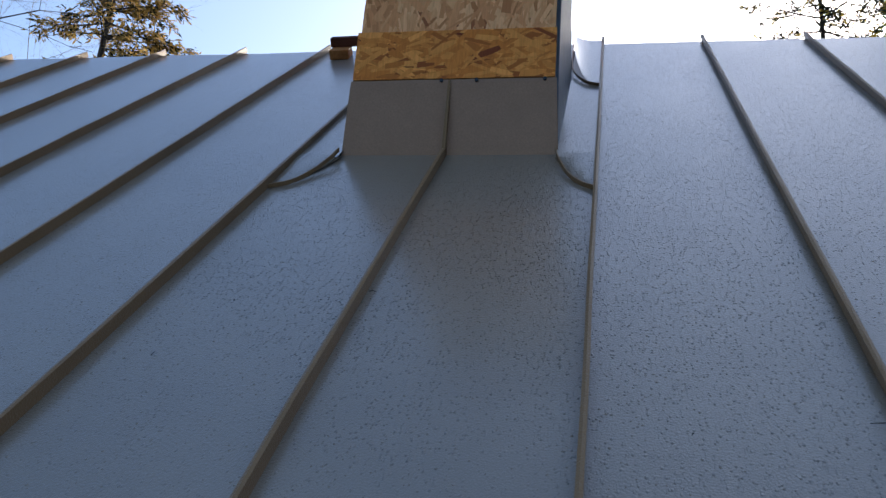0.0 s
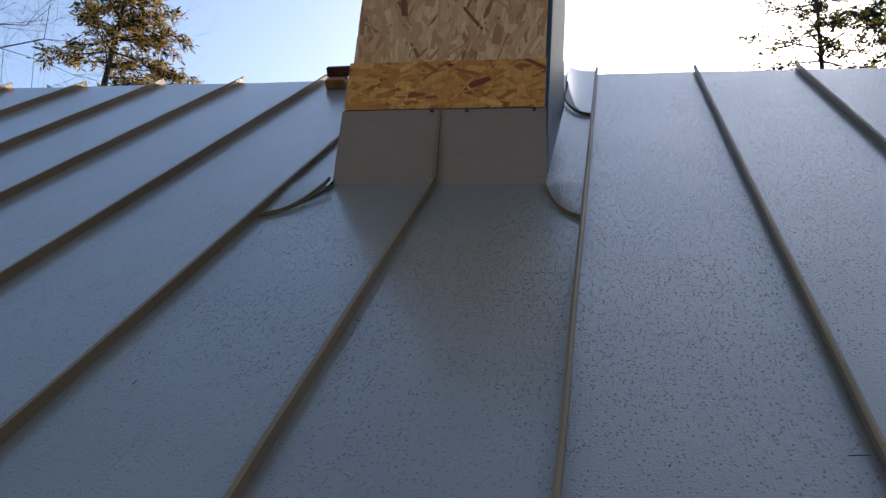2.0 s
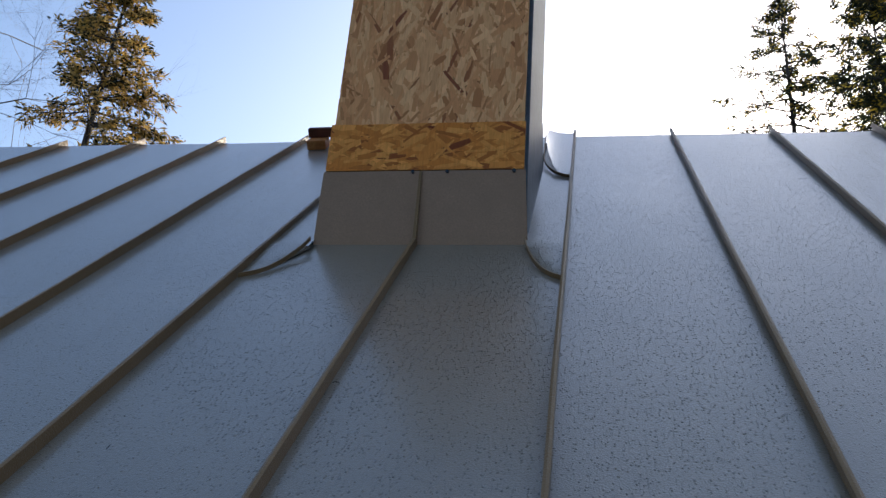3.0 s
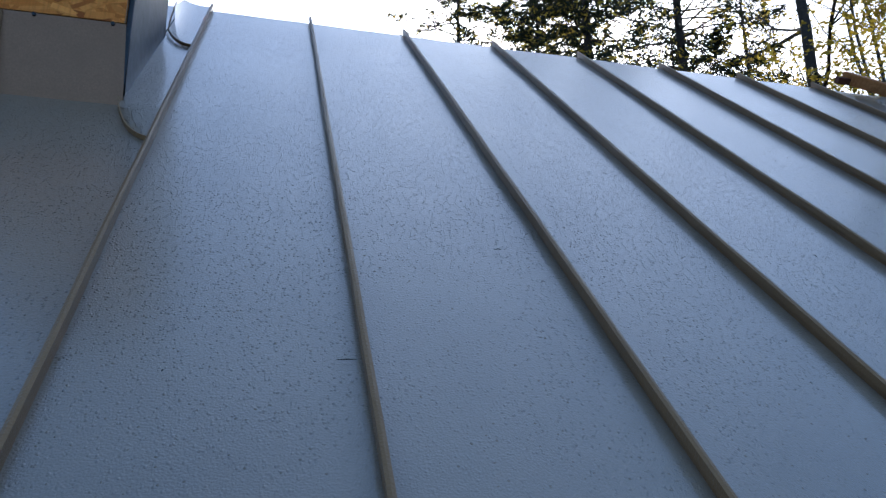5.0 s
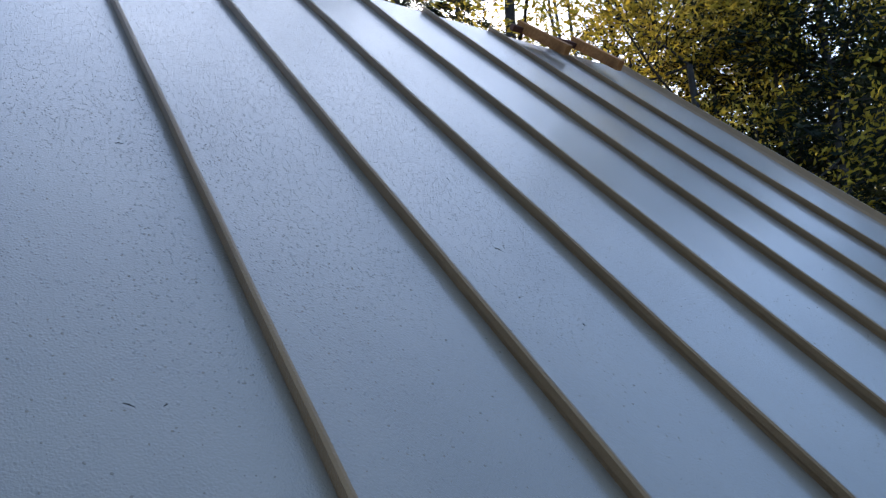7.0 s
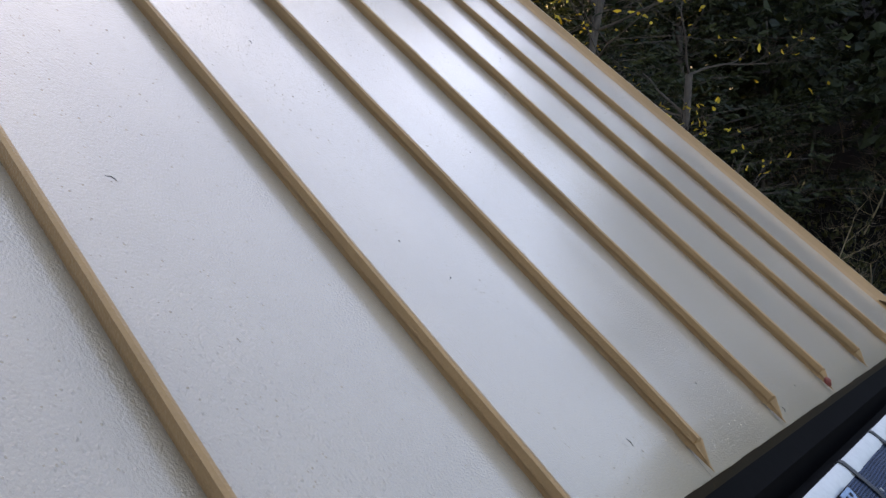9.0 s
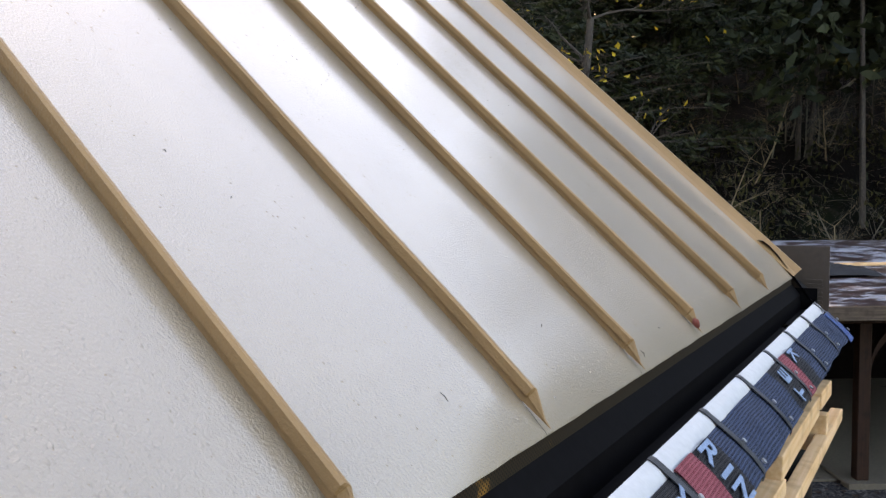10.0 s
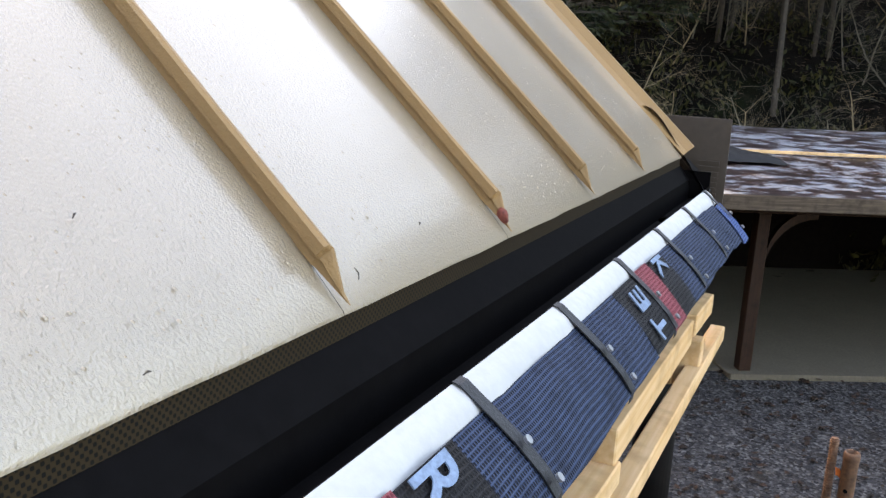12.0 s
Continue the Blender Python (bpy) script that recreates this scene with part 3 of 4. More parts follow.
for base, before, after in ((3.89, "TE", "K"), (2.81, "PR", "RIN"), (1.73, "TE", "K"), (0.65, "PR", "RIN")):
    sheet("cloth", base - 0.21, base - 0.055, 0.043, 0.176, 0.009, MAT_MESH_BLACK, "black printed mesh", seed=base)
    sheet("cloth", base - 0.055, base + 0.055, 0.04, 0.176, 0.012, MAT_MESH_RED, "faded red mesh", seed=base + 1)
    sheet("cloth", base + 0.055, base + 0.19, 0.043, 0.176, 0.0095, MAT_MESH_BLACK, "black printed mesh", seed=base + 2)
    sheet("cloth", base + 0.19, base + 0.87, 0.043, 0.178, 0.008, MAT_MESH, "grey-blue woven mesh", seed=base + 3)
    for char, s in zip(before, (0.144, 0.082)):
        letter(char, base - 0.13, s, 0.066, 0.044, -1)
    for char, s, wide in zip(after, (0.066, 0.112, 0.156), (0.044, 0.011, 0.044)):
        letter(char, base + 0.117, s, 0.08, wide, 1)
sheet("cloth", 4.76, 4.9, 0.046, 0.184, 0.01, MAT_MESH, "grey-blue woven mesh", seed=21)
sheet("cloth", 4.885, 4.975, 0.055, 0.195, 0.015, MAT_MESH_BLUE, "blue mesh end", seed=22)
for i in range(-8, 7):
    x = STRAP0 + STRAP * i
    rows = []
    for s, n in ((-0.004, -0.012), (-0.004, 0.004), (0.004, 0.009), (0.045, 0.013), (0.09, 0.017), (0.14, 0.017), (0.172, 0.011), (0.184, -0.004)):
        rows.append(lambda a, b, s=s, n=n: ban(x + a + 0.1 * max(0, s), s, n + b))
    v, f = sweep([(-0.011, 0), (-0.011, 0.002), (0.011, 0.0025), (0.011, 0)], rows)
    st = solid("strap", v, f, MAT_STRAP, banner, "grey rubber strap")
    for s in (0.1, 0.155):
        c = ban(x + 0.1 * s, s, 0.026)
        part("screw", rod(c, c + BAN.to_3x3() @ Vector((0, 0, 0.004)), 0.006, sides=8), MAT_BOLT, st)

# battens and blocks below the banner
rack = thing("batten_rack", pose(0, 0, 0), "raw spruce battens nailed to blocks below the gutter", "rack")
part("near_batten", box(-1.6, 1.6, -0.027, 0.027, -0.042, 0, 0.003), MAT_BATTEN, rack, m=pose(1.95, -0.185, 3.205, 0, 2.85, 0))
part("far_batten", box(-0.38, 0.38, -0.025, 0.025, -0.065, 0, 0.003), MAT_BATTEN, rack, m=pose(3.9, -0.182, 3.183, 0, 1.0, 0))
part("short_batten", box(-0.15, 0.15, -0.03, 0.025, -0.055, 0, 0.003), MAT_BATTEN, rack, m=pose(4.46, -0.18, 3.172, 0, 3, 0))
part("lower_batten", box(-2.4, 2.4, -0.022, 0.022, -0.045, 0, 0.003), MAT_BATTEN, rack, m=pose(2.505, -0.2, 3.086, 0, 2.2, 0))
for x, z in ((0.9, 3.27), (2.2, 3.2), (3.42, 3.14), (4.45, 3.11)):
    part("block", box(x - 0.028, x + 0.028, -0.215, -0.15, z - 0.16, z - 0.03, 0.003), MAT_BATTEN, rack)
    part("bearer", box(x - 0.03, x + 0.03, -0.15, 0.325, z - 0.16, z - 0.11, 0.003), MAT_BATTEN, rack)

# corner: brown end sheet, black membrane, downpipe
ends = thing("end_sheet", pose(0, 0, 0), "brown painted upright sheet closing the gutter end", "fascia")
part("sheet", box(5.25, 5.254, -0.13, 0.32, EAVE - 0.29, EAVE + 0.106, 0.001), MAT_BROWN, ends)
for i in range(9):
    z = EAVE - 0.19 + i * 0.018
    part("rib", box(5.245, 5.251, -0.105, -0.035, z, z + 0.008), MAT_BROWN, ends)
part("bracket", box(5.1, 5.252, 0.2, 0.24, EAVE - 0.2, EAVE - 0.1), MAT_BROWN, ends)
g = []
for j in range(12):
    t = j / 11
    for i in range(6):
        q = i / 5
        a = t * 1.9
        g.append((5.09 + 0.15 * q + 0.01 * noise.noise((t * 4, q * 3, 2)), 0.16 - 0.24 * t + 0.02 * math.sin(a * 2), EAVE + 0.13 - 0.05 * q - 0.24 * t * t + 0.02 * math.sin(q * 3 + t * 5)))
fc = [(j * 6 + i, j * 6 + i + 1, j * 6 + i + 7, j * 6 + i + 6) for j in range(11) for i in range(5)]
n = len(g)
g += [(x, y, z - 0.005) for x, y, z in g]
fc += [tuple(i + n for i in q)[::-1] for q in fc]
tagged(solid("membrane", g, fc, MAT_TARP, smooth=True), "loose black roofing membrane curling at the eave corner", "membrane")
pipe = thing("downpipe", pose(4.62, -0.09, 0), "black downpipe with sheeting wrapped round its foot", "pipe")
part("tube", rod((0, 0, 2.45), (0, 0, EAVE - 0.15), 0.06, sides=28), MAT_TARP, pipe, smooth=True)
bm = bmesh.new()
bmesh.ops.create_cone(bm, cap_ends=False, segments=22, radius1=0.15, radius2=0.075, depth=2.5, matrix=Matrix.Translation((0, 0, 1.25)))
bmesh.ops.subdivide_edges(bm, edges=[e for e in bm.edges if abs(e.verts[0].co.z - e.verts[1].co.z) > 1], cuts=14)
for q in bm.verts:
    k = 1 + 0.16 * noise.noise((q.co.x * 14, q.co.y * 14, q.co.z * 2.2))
    q.co.x, q.co.y = q.co.x * k, q.co.y * k
part("wrap", bm, MAT_TARP, pipe, "loose black sheeting", smooth=True)

# rusty scaffold tube and threaded bar
tube = thing("scaffold_tube", pose(5.34, -0.651, 0), "rusty steel scaffold tube standing upright", "tube")
bm = bmesh.new()
prev = None
rings = []
for z, r in ((0, 0.026), (2.466, 0.026), (2.471, 0.028), (2.491, 0.028), (2.498, 0.025), (2.498, 0.019), (2.38, 0.019)):
    rings.append([bm.verts.new((r * math.cos(a), r * math.sin(a), z)) for a in np.linspace(0, 2 * math.pi, 20, endpoint=False)])
for a, b in zip(rings, rings[1:]):
    for i in range(20):
        bm.faces.new((a[i], a[(i + 1) % 20], b[(i + 1) % 20], b[i]))
part("shaft", bm, MAT_RUST, tube, smooth=True)
for z in (2.36, 2.23):
    part("hole", rod((-0.027, 0.004, z), (-0.022, 0.004, z), 0.008), MAT_BLACK, tube)
bar = thing("threaded_bar", pose(5.36, -0.592, 0), "rusty threaded steel bar with an orange ribbon", "bar")
bm = rod((0, 0, 0), (0, 0, 2.53), 0.012, sides=10)
for i in range(75):
    z = 1.75 + i * 0.0104
    rod((0, 0, z), (0, 0, z + 0.005), 0.0165, 0.014, 10, bm)
part("shaft", bm, MAT_RUST, bar)
v, f = sweep([(0, 0), (0.03, 0.004), (0.03, 0.006), (0, 0.002)], [lambda a, b, t=t: (-0.018 + 0.01 * math.sin(t * 5), -0.02 - 0.05 * t + b, 2.4 + a - 0.12 * t * t) for t in (0, 0.25, 0.5, 0.75, 1.0)])
solid("ribbon", v, f, MAT_ORANGE, bar, "orange plastic ribbon")

deck_thing = thing("scaffold_deck", pose(0, 0, 0), "low scaffold of steel legs with a plank deck", "scaffold")
part("plank", box(3.9, 4.75, -1.05, -0.56, 2.3, 2.345, 0.004), MAT_BATTEN, deck_thing)
for x in (3.98, 4.67):
    for y in (-1.0, -0.61):
        part("leg", rod((x, y, 0), (x, y, 2.3), 0.024, sides=12), MAT_RUST, deck_thing, smooth=True)
tagged(part("foam_block", box(4.17, 4.5, -0.735, -0.6, 2.345, 2.6, 0.012), MAT_WHITE), "white foam block standing on the scaffold deck", "block")
tagged(part("board_offcut", box(4.2, 4.46, -0.83, -0.742, 2.345, 2.715, 0.003), MAT_BATTEN), "upright yellow wooden offcut on the scaffold deck", "board")

# ---- ground and hillside ----
def hill(x, y):
    s = x * 0.94 + y * 0.34 - 20.5
    h = 0.0
    if s > 0:
        h = 0.62 * s * s / (s + 2.5)
        h = h if h < 26 else 26 + (h - 26) * 0.1
        h += 0.9 * noise.noise((x * 0.22, y * 0.22, 4)) * min(1, s / 4) + 0.25 * noise.noise((x * 0.9, y * 0.9, 1)) * min(1, s / 3)
    # unseen north-east ridge, added to keep the low sun off the lower trees
    far = math.hypot(x, y)
    az = math.degrees(math.atan2(x, y))
    turn = max(0, min(1, (az - 2) / 18)) * max(0, min(1, (98 - az) / 20))
    h = max(h, 21 * math.exp(-((far - 54) / 11) ** 2) * turn * turn * (3 - 2 * turn))
    if far > 170:
        h *= max(0, 1 - (far - 170) / 300)
    return h


def spread(n, near, far):
    a = np.linspace(-1, 1, n)
    return near * a + (far - near) * np.sign(a) * np.abs(a) ** 7


gx, gy = spread(150, 60, 3000), spread(150, 60, 3000)
verts = [(x, y, hill(x, y)) for y in gy for x in gx]
faces = [(j * 150 + i, j * 150 + i + 1, (j + 1) * 150 + i + 1, (j + 1) * 150 + i) for j in range(149) for i in range(149)]
tagged(solid("ground", verts, faces, MAT_GROUND, smooth=True), "grey gravel yard rising into a leaf-littered slope coloured dark for shade", "ground", kind="structure")


def scatter_leaves(count, seed, x0, x1, y0, y1, size, mat, name, label):
    rng = random.Random(seed)
    verts, faces = [], []
    for i in range(count):
        x, y = rng.uniform(x0, x1), rng.uniform(y0, y1)
        z = hill(x, y) + 0.012
        a, s = rng.uniform(0, 6.28), size * rng.uniform(0.5, 1.4)
        n = len(verts)
        for t in (0, 1.2, 2.2, 3.14, 4.1, 5.1):
            r = s * (1.0 if t in (0, 3.14) else 0.55)
            verts.append((x + r * math.cos(a + t), y + r * math.sin(a + t), z + rng.uniform(0, 0.5) * s))
        faces.append(tuple(range(n, n + 6)))
    tagged(solid(name, verts, faces, mat), label, "leaves", kind="stuff")


scatter_leaves(2600, 3, 5.5, 15, -6, 2.5, 0.045, MAT_DRY, "fallen_leaves", "brown fallen leaves scattered on the gravel")
scatter_leaves(9000, 4, 18, 40, -14, 26, 0.1, MAT_DRY, "slope_leaves", "brown leaf litter on the wooded slope")

# ---- open shed ----
SH = Matrix.Translation((13.05, 0.41, 0)) @ Matrix(((0.5, 0.866, 0, 0), (-0.866, 0.5, 0, 0), (0, 0, 1, 0), (0, 0, 0, 1)))
shed = thing("open_shed", SH, "open timber shed with a low leaf-strewn roof", "shed")
part("slab", box(0, 10, 0, 6.0, -0.2, 0.06, 0.01), MAT_CONCRETE, shed, "worn concrete floor slab")
part("side_slab", box(-4, -0.004, 0.25, 6, -0.2, 0.03, 0.01), MAT_CONCRETE, shed, "worn concrete floor slab")
kerb = part("kerb", box(0, 10, -0.06, -0.003, -0.2, 0.075, 0.006), MAT_CONCRETE, shed)


def roof_z(y):
    return 2.36 + 0.045 * (y + 0.7)


g = []
for j in range(13):
    for i in range(33):
        x, y = -5 + 15.5 * i / 32, -0.7 + 7.2 * j / 12
        g.append((x, y, roof_z(y) + 0.06 + 0.02 * noise.noise((x, y * 2, 3))))
fc = [(j * 33 + i, j * 33 + i + 1, (j + 1) * 33 + i + 1, (j + 1) * 33 + i) for j in range(12) for i in range(32)]
n = len(g)
g += [(x, y, z - 0.05) for x, y, z in g]
fc += [tuple(i + n for i in q)[::-1] for q in fc]
solid("roof", g, fc, MAT_SHED, shed, "flat roofing wet and strewn with leaves", smooth=True)
part("fascia", box(-5, 10.5, -0.74, -0.7, 2.27, 2.44, 0.004), wood("weathered fascia", (0.1, 0.07, 0.05), (0.04, 0.027, 0.02), 0), shed)
part("lath", box(-5, 10.5, 2.7, 2.78, roof_z(2.7) + 0.075, roof_z(2.7) + 0.12, 0.004), MAT_BATTEN, shed, "pale lath across the roof")
part("front_beam", box(-5, 10.5, 0.1, 0.26, 2.1, 2.3, 0.008), MAT_BEAM, shed)
for x in (0.25, 4.6, 9.2, -4.2):
    part("post", box(x - 0.08, x + 0.08, 0.1, 0.26, 0.06, 2.1, 0.008), MAT_BEAM, shed)
    part("post_foot", box(x - 0.06, x + 0.06, 0.12, 0.24, 0.02, 0.09, 0.004), MAT_CONCRETE, shed)
    rows = []
    for t in np.linspace(0, 1, 9):
        a = t * math.pi / 2
        rows.append(lambda p, q, a=a: (x + 0.08 + 0.62 * (1 - math.cos(a)) + p * math.sin(a) * 0.0, 0.18 + q, 1.45 + 0.65 * math.sin(a) + p))
    v, f = sweep([(-0.06, -0.05), (-0.06, 0.05), (0.06, 0.05), (0.06, -0.05)], rows)
    solid("brace", v, f, MAT_BEAM, shed, "curved timber brace")
part("back_wall", box(-5, 10.2, 5.9, 6.0, -0.2, 2.6, 0.01), MAT_SHADE_WALL, shed, "boarded back wall coloured dark for the shed's shade")
part("side_wall", box(10.1, 10.2, 0.3, 5.9, -0.2, 2.5, 0.01), MAT_SHADE_WALL, shed)
part("side_wall", box(-5.0, -4.9, 0.3, 5.9, -0.2, 2.5, 0.01), MAT_SHADE_WALL, shed)
stool = thing("stool", SH @ pose(-0.5, 2.6, 0.03), "small pale wooden stool standing in the shed", "stool")
part("seat", box(-0.2, 0.2, -0.18, 0.18, 0.5, 0.54, 0.004), MAT_BATTEN, stool)
for x in (-0.17, 0.17):
    for y in (-0.15, 0.15):
        part("leg", box(x - 0.02, x + 0.02, y - 0.02, y + 0.02, 0, 0.5), MAT_BATTEN, stool)
    part("stretcher", box(x - 0.012, x + 0.012, -0.15, 0.15, 0.15, 0.19), MAT_BATTEN, stool)
cover = thing("tarpaulin", SH @ pose(0.5, 2.1, roof_z(2.1) + 0.05), "black tarpaulin folded on the shed roof", "tarpaulin")
bm = bmesh.new()
bmesh.ops.create_grid(bm, x_segments=14, y_segments=10, size=0.5)
for q in bm.verts:
    e = max(0, 1 - max(abs(q.co.x), abs(q.co.y)) / 0.5)
    q.co.z = 0.02 + 0.16 * e ** 0.5 + 0.04 * noise.noise(q.co * 6)
    q.co.x *= 1.5
part("sheet", bm, MAT_TARP, cover, smooth=True)


# ---- trees and brush ----
def tubes(segs, sides=4):
    """Vertices and faces of tapered tubes: rows of (p, q, r0, r1)."""
    verts, faces = [], []
    for p, q, r0, r1 in segs:
        d = (q - p)
        if d.length < 1e-5:
            continue
        d = d.normalized()
        a = d.orthogonal().normalized()
        b = d.cross(a)
        n = len(verts)
        for c, r in ((p, r0), (q, r1)):
            for i in range(sides):
                t = 6.2832 * i / sides
                verts.append(c + (a * math.cos(t) + b * math.sin(t)) * r)
        for i in range(sides):
            k = (i + 1) % sides
            faces.append((n + i, n + k, n + sides + k, n + sides + i))
    return verts, faces


def limb(rng, segs, tips, p, d, L, r, depth, bend=0.25, droop=0.0, forks=3):
    """A limb of a few bent lengths that forks; tips gathers the ends."""
    n = 4
    for i in range(n):
        d = (d + Vector((rng.gauss(0, bend), rng.gauss(0, bend), rng.gauss(0, bend) - droop)) * 0.5).normalized()
        q = p + d * L / n
        r1 = r * (1 - 0.16)
        segs.append((p, q, r, r1))
        if depth > 0 and (i > 0 or depth < 2):
            for _ in range(1 if rng.random() < 0.6 else forks - 1):
                side = (d + Vector((rng.gauss(0, 1), rng.gauss(0, 1), rng.gauss(0.15, 0.7))).normalized() * 0.9).normalized()
                limb(rng, segs, tips, q, side, L * rng.uniform(0.45, 0.7), r1 * 0.55, depth - 1, bend, droop, forks)
        p, r = q, r1
        tips.append((p, d))


def sprays(rng, spots, count, size, hang, thin=1.0):
    """Many small bent leaf or needle tufts about given spots."""
    verts, faces = [], []
    for _ in range(count):
        p, d, far = spots[rng.randrange(len(spots))]
        c = p + Vector((rng.gauss(0, far), rng.gauss(0, far), rng.gauss(0, far * 0.6)))
        a = Vector((d.x + rng.gauss(0, 0.7), d.y + rng.gauss(0, 0.7), d.z + rng.gauss(0, 0.5) - hang)).normalized()
        b = a.orthogonal().normalized()
        b = (b * math.cos(s := rng.uniform(0, 6.28)) + a.cross(b) * math.sin(s))
        L, w = size * rng.uniform(0.5, 1.4), size * rng.uniform(0.14, 0.3) * thin
        n = len(verts)
        mid = c + a * L * 0.5 + b.cross(a) * L * 0.12
        verts += [c - b * w * 0.4, mid - b * w, c + a * L, mid + b * w, c + b * w * 0.4]
        faces.append((n, n + 1, n + 2, n + 3, n + 4))
    return verts, faces


def conifer(x, y, height, width, seed, label, count=5200, mats=((None, 1.0),), bare=0.15, size=0.3, lean=(0, 0), r=None, stem=0.2):
    rng = random.Random(seed)
    z0 = hill(x, y) - 0.1
    tree = thing("conifer_tree", pose(x, y, z0), label, "tree", "trees round the house")
    r = r or height * 0.011
    segs, n = [], 16
    spine = [Vector((lean[0] * t + 0.1 * noise.noise((t * 3, seed, 0)), lean[1] * t + 0.1 * noise.noise((t * 3, 0, seed)), height * t)) for t in np.linspace(0, 1, n + 1)]
    for i in range(n):
        segs.append((spine[i], spine[i + 1], r * (1 - i / n) + 0.015, r * (1 - (i + 1) / n) + 0.015))
    v, f = tubes(segs, 8)
    solid("trunk", v, f, MAT_BARK, tree, smooth=True)
    segs, spots = [], []
    whorls = int(height * 2.6)
    for k in range(whorls):
        t = stem + (1 - stem) * (k + rng.random()) / whorls
        p = spine[int(t * n) if t < 1 else n - 1].lerp(spine[min(int(t * n) + 1, n)], (t * n) % 1)
        reach = width * (1 - t) ** 0.75 * rng.uniform(0.5, 1.2) + 0.15
        for _ in range(rng.randint(2, 4)):
            if rng.random() < bare * 0.5:
                continue
            a = rng.uniform(0, 6.2832)
            d = Vector((math.cos(a), math.sin(a), rng.uniform(-0.1, 0.35)))
            q, m = p.copy(), 5
            for i in range(m):
                e = q + (d + Vector((rng.gauss(0, 0.12), rng.gauss(0, 0.12), -0.12 * i / m))) * reach / m
                segs.append((q, e, 0.03 * (1 - i / m) + 0.006, 0.03 * (1 - (i + 1) / m) + 0.005))
                if i > 0 and rng.random() > bare:
                    spots.append((q.lerp(e, rng.random()), d, 0.09 + 0.07 * reach * 0.5))
                if i > 1:
                    s = Vector((-d.y, d.x, -0.1)) * rng.choice((-1, 1)) + d * 0.8
                    segs.append((e, e + s * reach * 0.16, 0.008, 0.004))
                    if rng.random() > bare:
                        spots.append((e + s * reach * 0.13, s, 0.1))
                q = e
    v, f = tubes(segs, 3)
    tagged(solid("limb", v, f, MAT_BARK, tree), kind="stuff")
    for mat, share in mats:
        v, f = sprays(rng, spots, int(count * share * 1.7), size, 0.35, 0.55)
        solid("crown", v, f, mat, tree)
    return tree


def bare_tree(x, y, height, seed, label, mat, lean=(0, 0, 1), r=0.16, depth=3, name="bare_tree", forks=3, start=0.25):
    rng = random.Random(seed)
    tree = thing(name, pose(x, y, hill(x, y) - 0.1), label, "shrub" if "shrub" in name else "tree", "bare shrubs on the slope" if "shrub" in name else "trees round the house")
    stem, segs, tips = [], [], []
    p, d = Vector((0, 0, 0)), Vector(lean).normalized()
    n = 9
    for i in range(n):
        d = (d + Vector((rng.gauss(0, 0.06), rng.gauss(0, 0.06), 0.03))).normalized()
        q = p + d * height / n
        r1 = r * (1 - 0.09)
        stem.append((p, q, r, r1))
        if i / n > start:
            for _ in range(2):
                a = rng.uniform(0, 6.28)
                limb(rng, segs, tips, q, Vector((math.cos(a), math.sin(a), rng.uniform(0.1, 0.9))).normalized(), height * rng.uniform(0.14, 0.3), r1 * 0.42, depth - 1, forks=forks)
        p, r = q, r1
    v, f = tubes(stem, 7)
    solid("trunk", v, f, mat, tree, smooth=True)
    v, f = tubes(segs, 4)
    tagged(solid("bough", v, f, mat, tree), kind="stuff")
    return tree, tips


def place(az, dist):
    return 0.6 + dist * math.sin(radians(az)), -0.45 + dist * math.cos(radians(az))


DARK = ((MAT_NEEDLE, 1.0),)
MIXED = ((MAT_NEEDLE, 0.62), (MAT_OLIVE, 0.22), (MAT_YELLOW, 0.16))
GOLD = ((MAT_NEEDLE_SUN_TINT, 0.75), (MAT_NEEDLE, 0.22), (MAT_OLIVE, 0.12))
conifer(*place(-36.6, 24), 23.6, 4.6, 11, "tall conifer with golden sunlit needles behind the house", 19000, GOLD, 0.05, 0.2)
conifer(*place(14.7, 26), 25.4, 6.4, 12, "slim ragged conifer with some yellow needles against the sky", 15000, MIXED, 0.3, 0.17)
conifer(*place(24.5, 24), 29, 8.4, 13, "broad dark conifer against the bright sky", 44000, MIXED, 0.1, 0.19)
conifer(*place(20.8, 30), 28, 7.0, 14, "dark conifer against the bright sky", 22000, MIXED, 0.14, 0.19)
conifer(*place(31.2, 22), 26, 7.6, 15, "dark conifer with a thick bare trunk", 24000, MIXED, 0.24, 0.19, r=0.33)
conifer(*place(35.5, 30), 24, 4.2, 16, "ragged conifer with bare limbs", 4500, MIXED, 0.55, 0.18)
bare_tree(*place(40.3, 22), 21, 17, "leaning bare tree with a dark trunk", MAT_BARK, (-0.05, 0, 1), 0.26, 3, start=0.3)
for k, (az, d, h) in enumerate(((43.5, 33, 22), (45.5, 36, 24), (47, 31, 20))):
    bare_tree(*place(az, d), h, 30 + k, "bare grey tree with dense fine twigs", MAT_TWIG, (0, 0, 1), 0.14, 4, start=0.3)
for k, (az, d, h) in enumerate(((-52, 18, 15), (-49, 21, 18))):
    bare_tree(*place(az, d), h, 40 + k, "bare sunlit tree with spreading branches", MAT_BARK_PALE if k else MAT_BARK, (0.1, 0, 1), 0.11, 4, forks=4, start=0.3)


def leafy(az, d, h, seed, label, count, mat, spread_=0.35, size=0.13, low=0.5):
    tree, tips = bare_tree(*place(az, d), h, seed, label, MAT_BARK, (0, 0, 1), 0.16, 3, name="leafy_tree", start=low)
    rng = random.Random(seed)
    v, f = sprays(rng, [(p, e, spread_) for p, e in tips], count, size, 0.2)
    solid("crown", v, f, mat, tree)


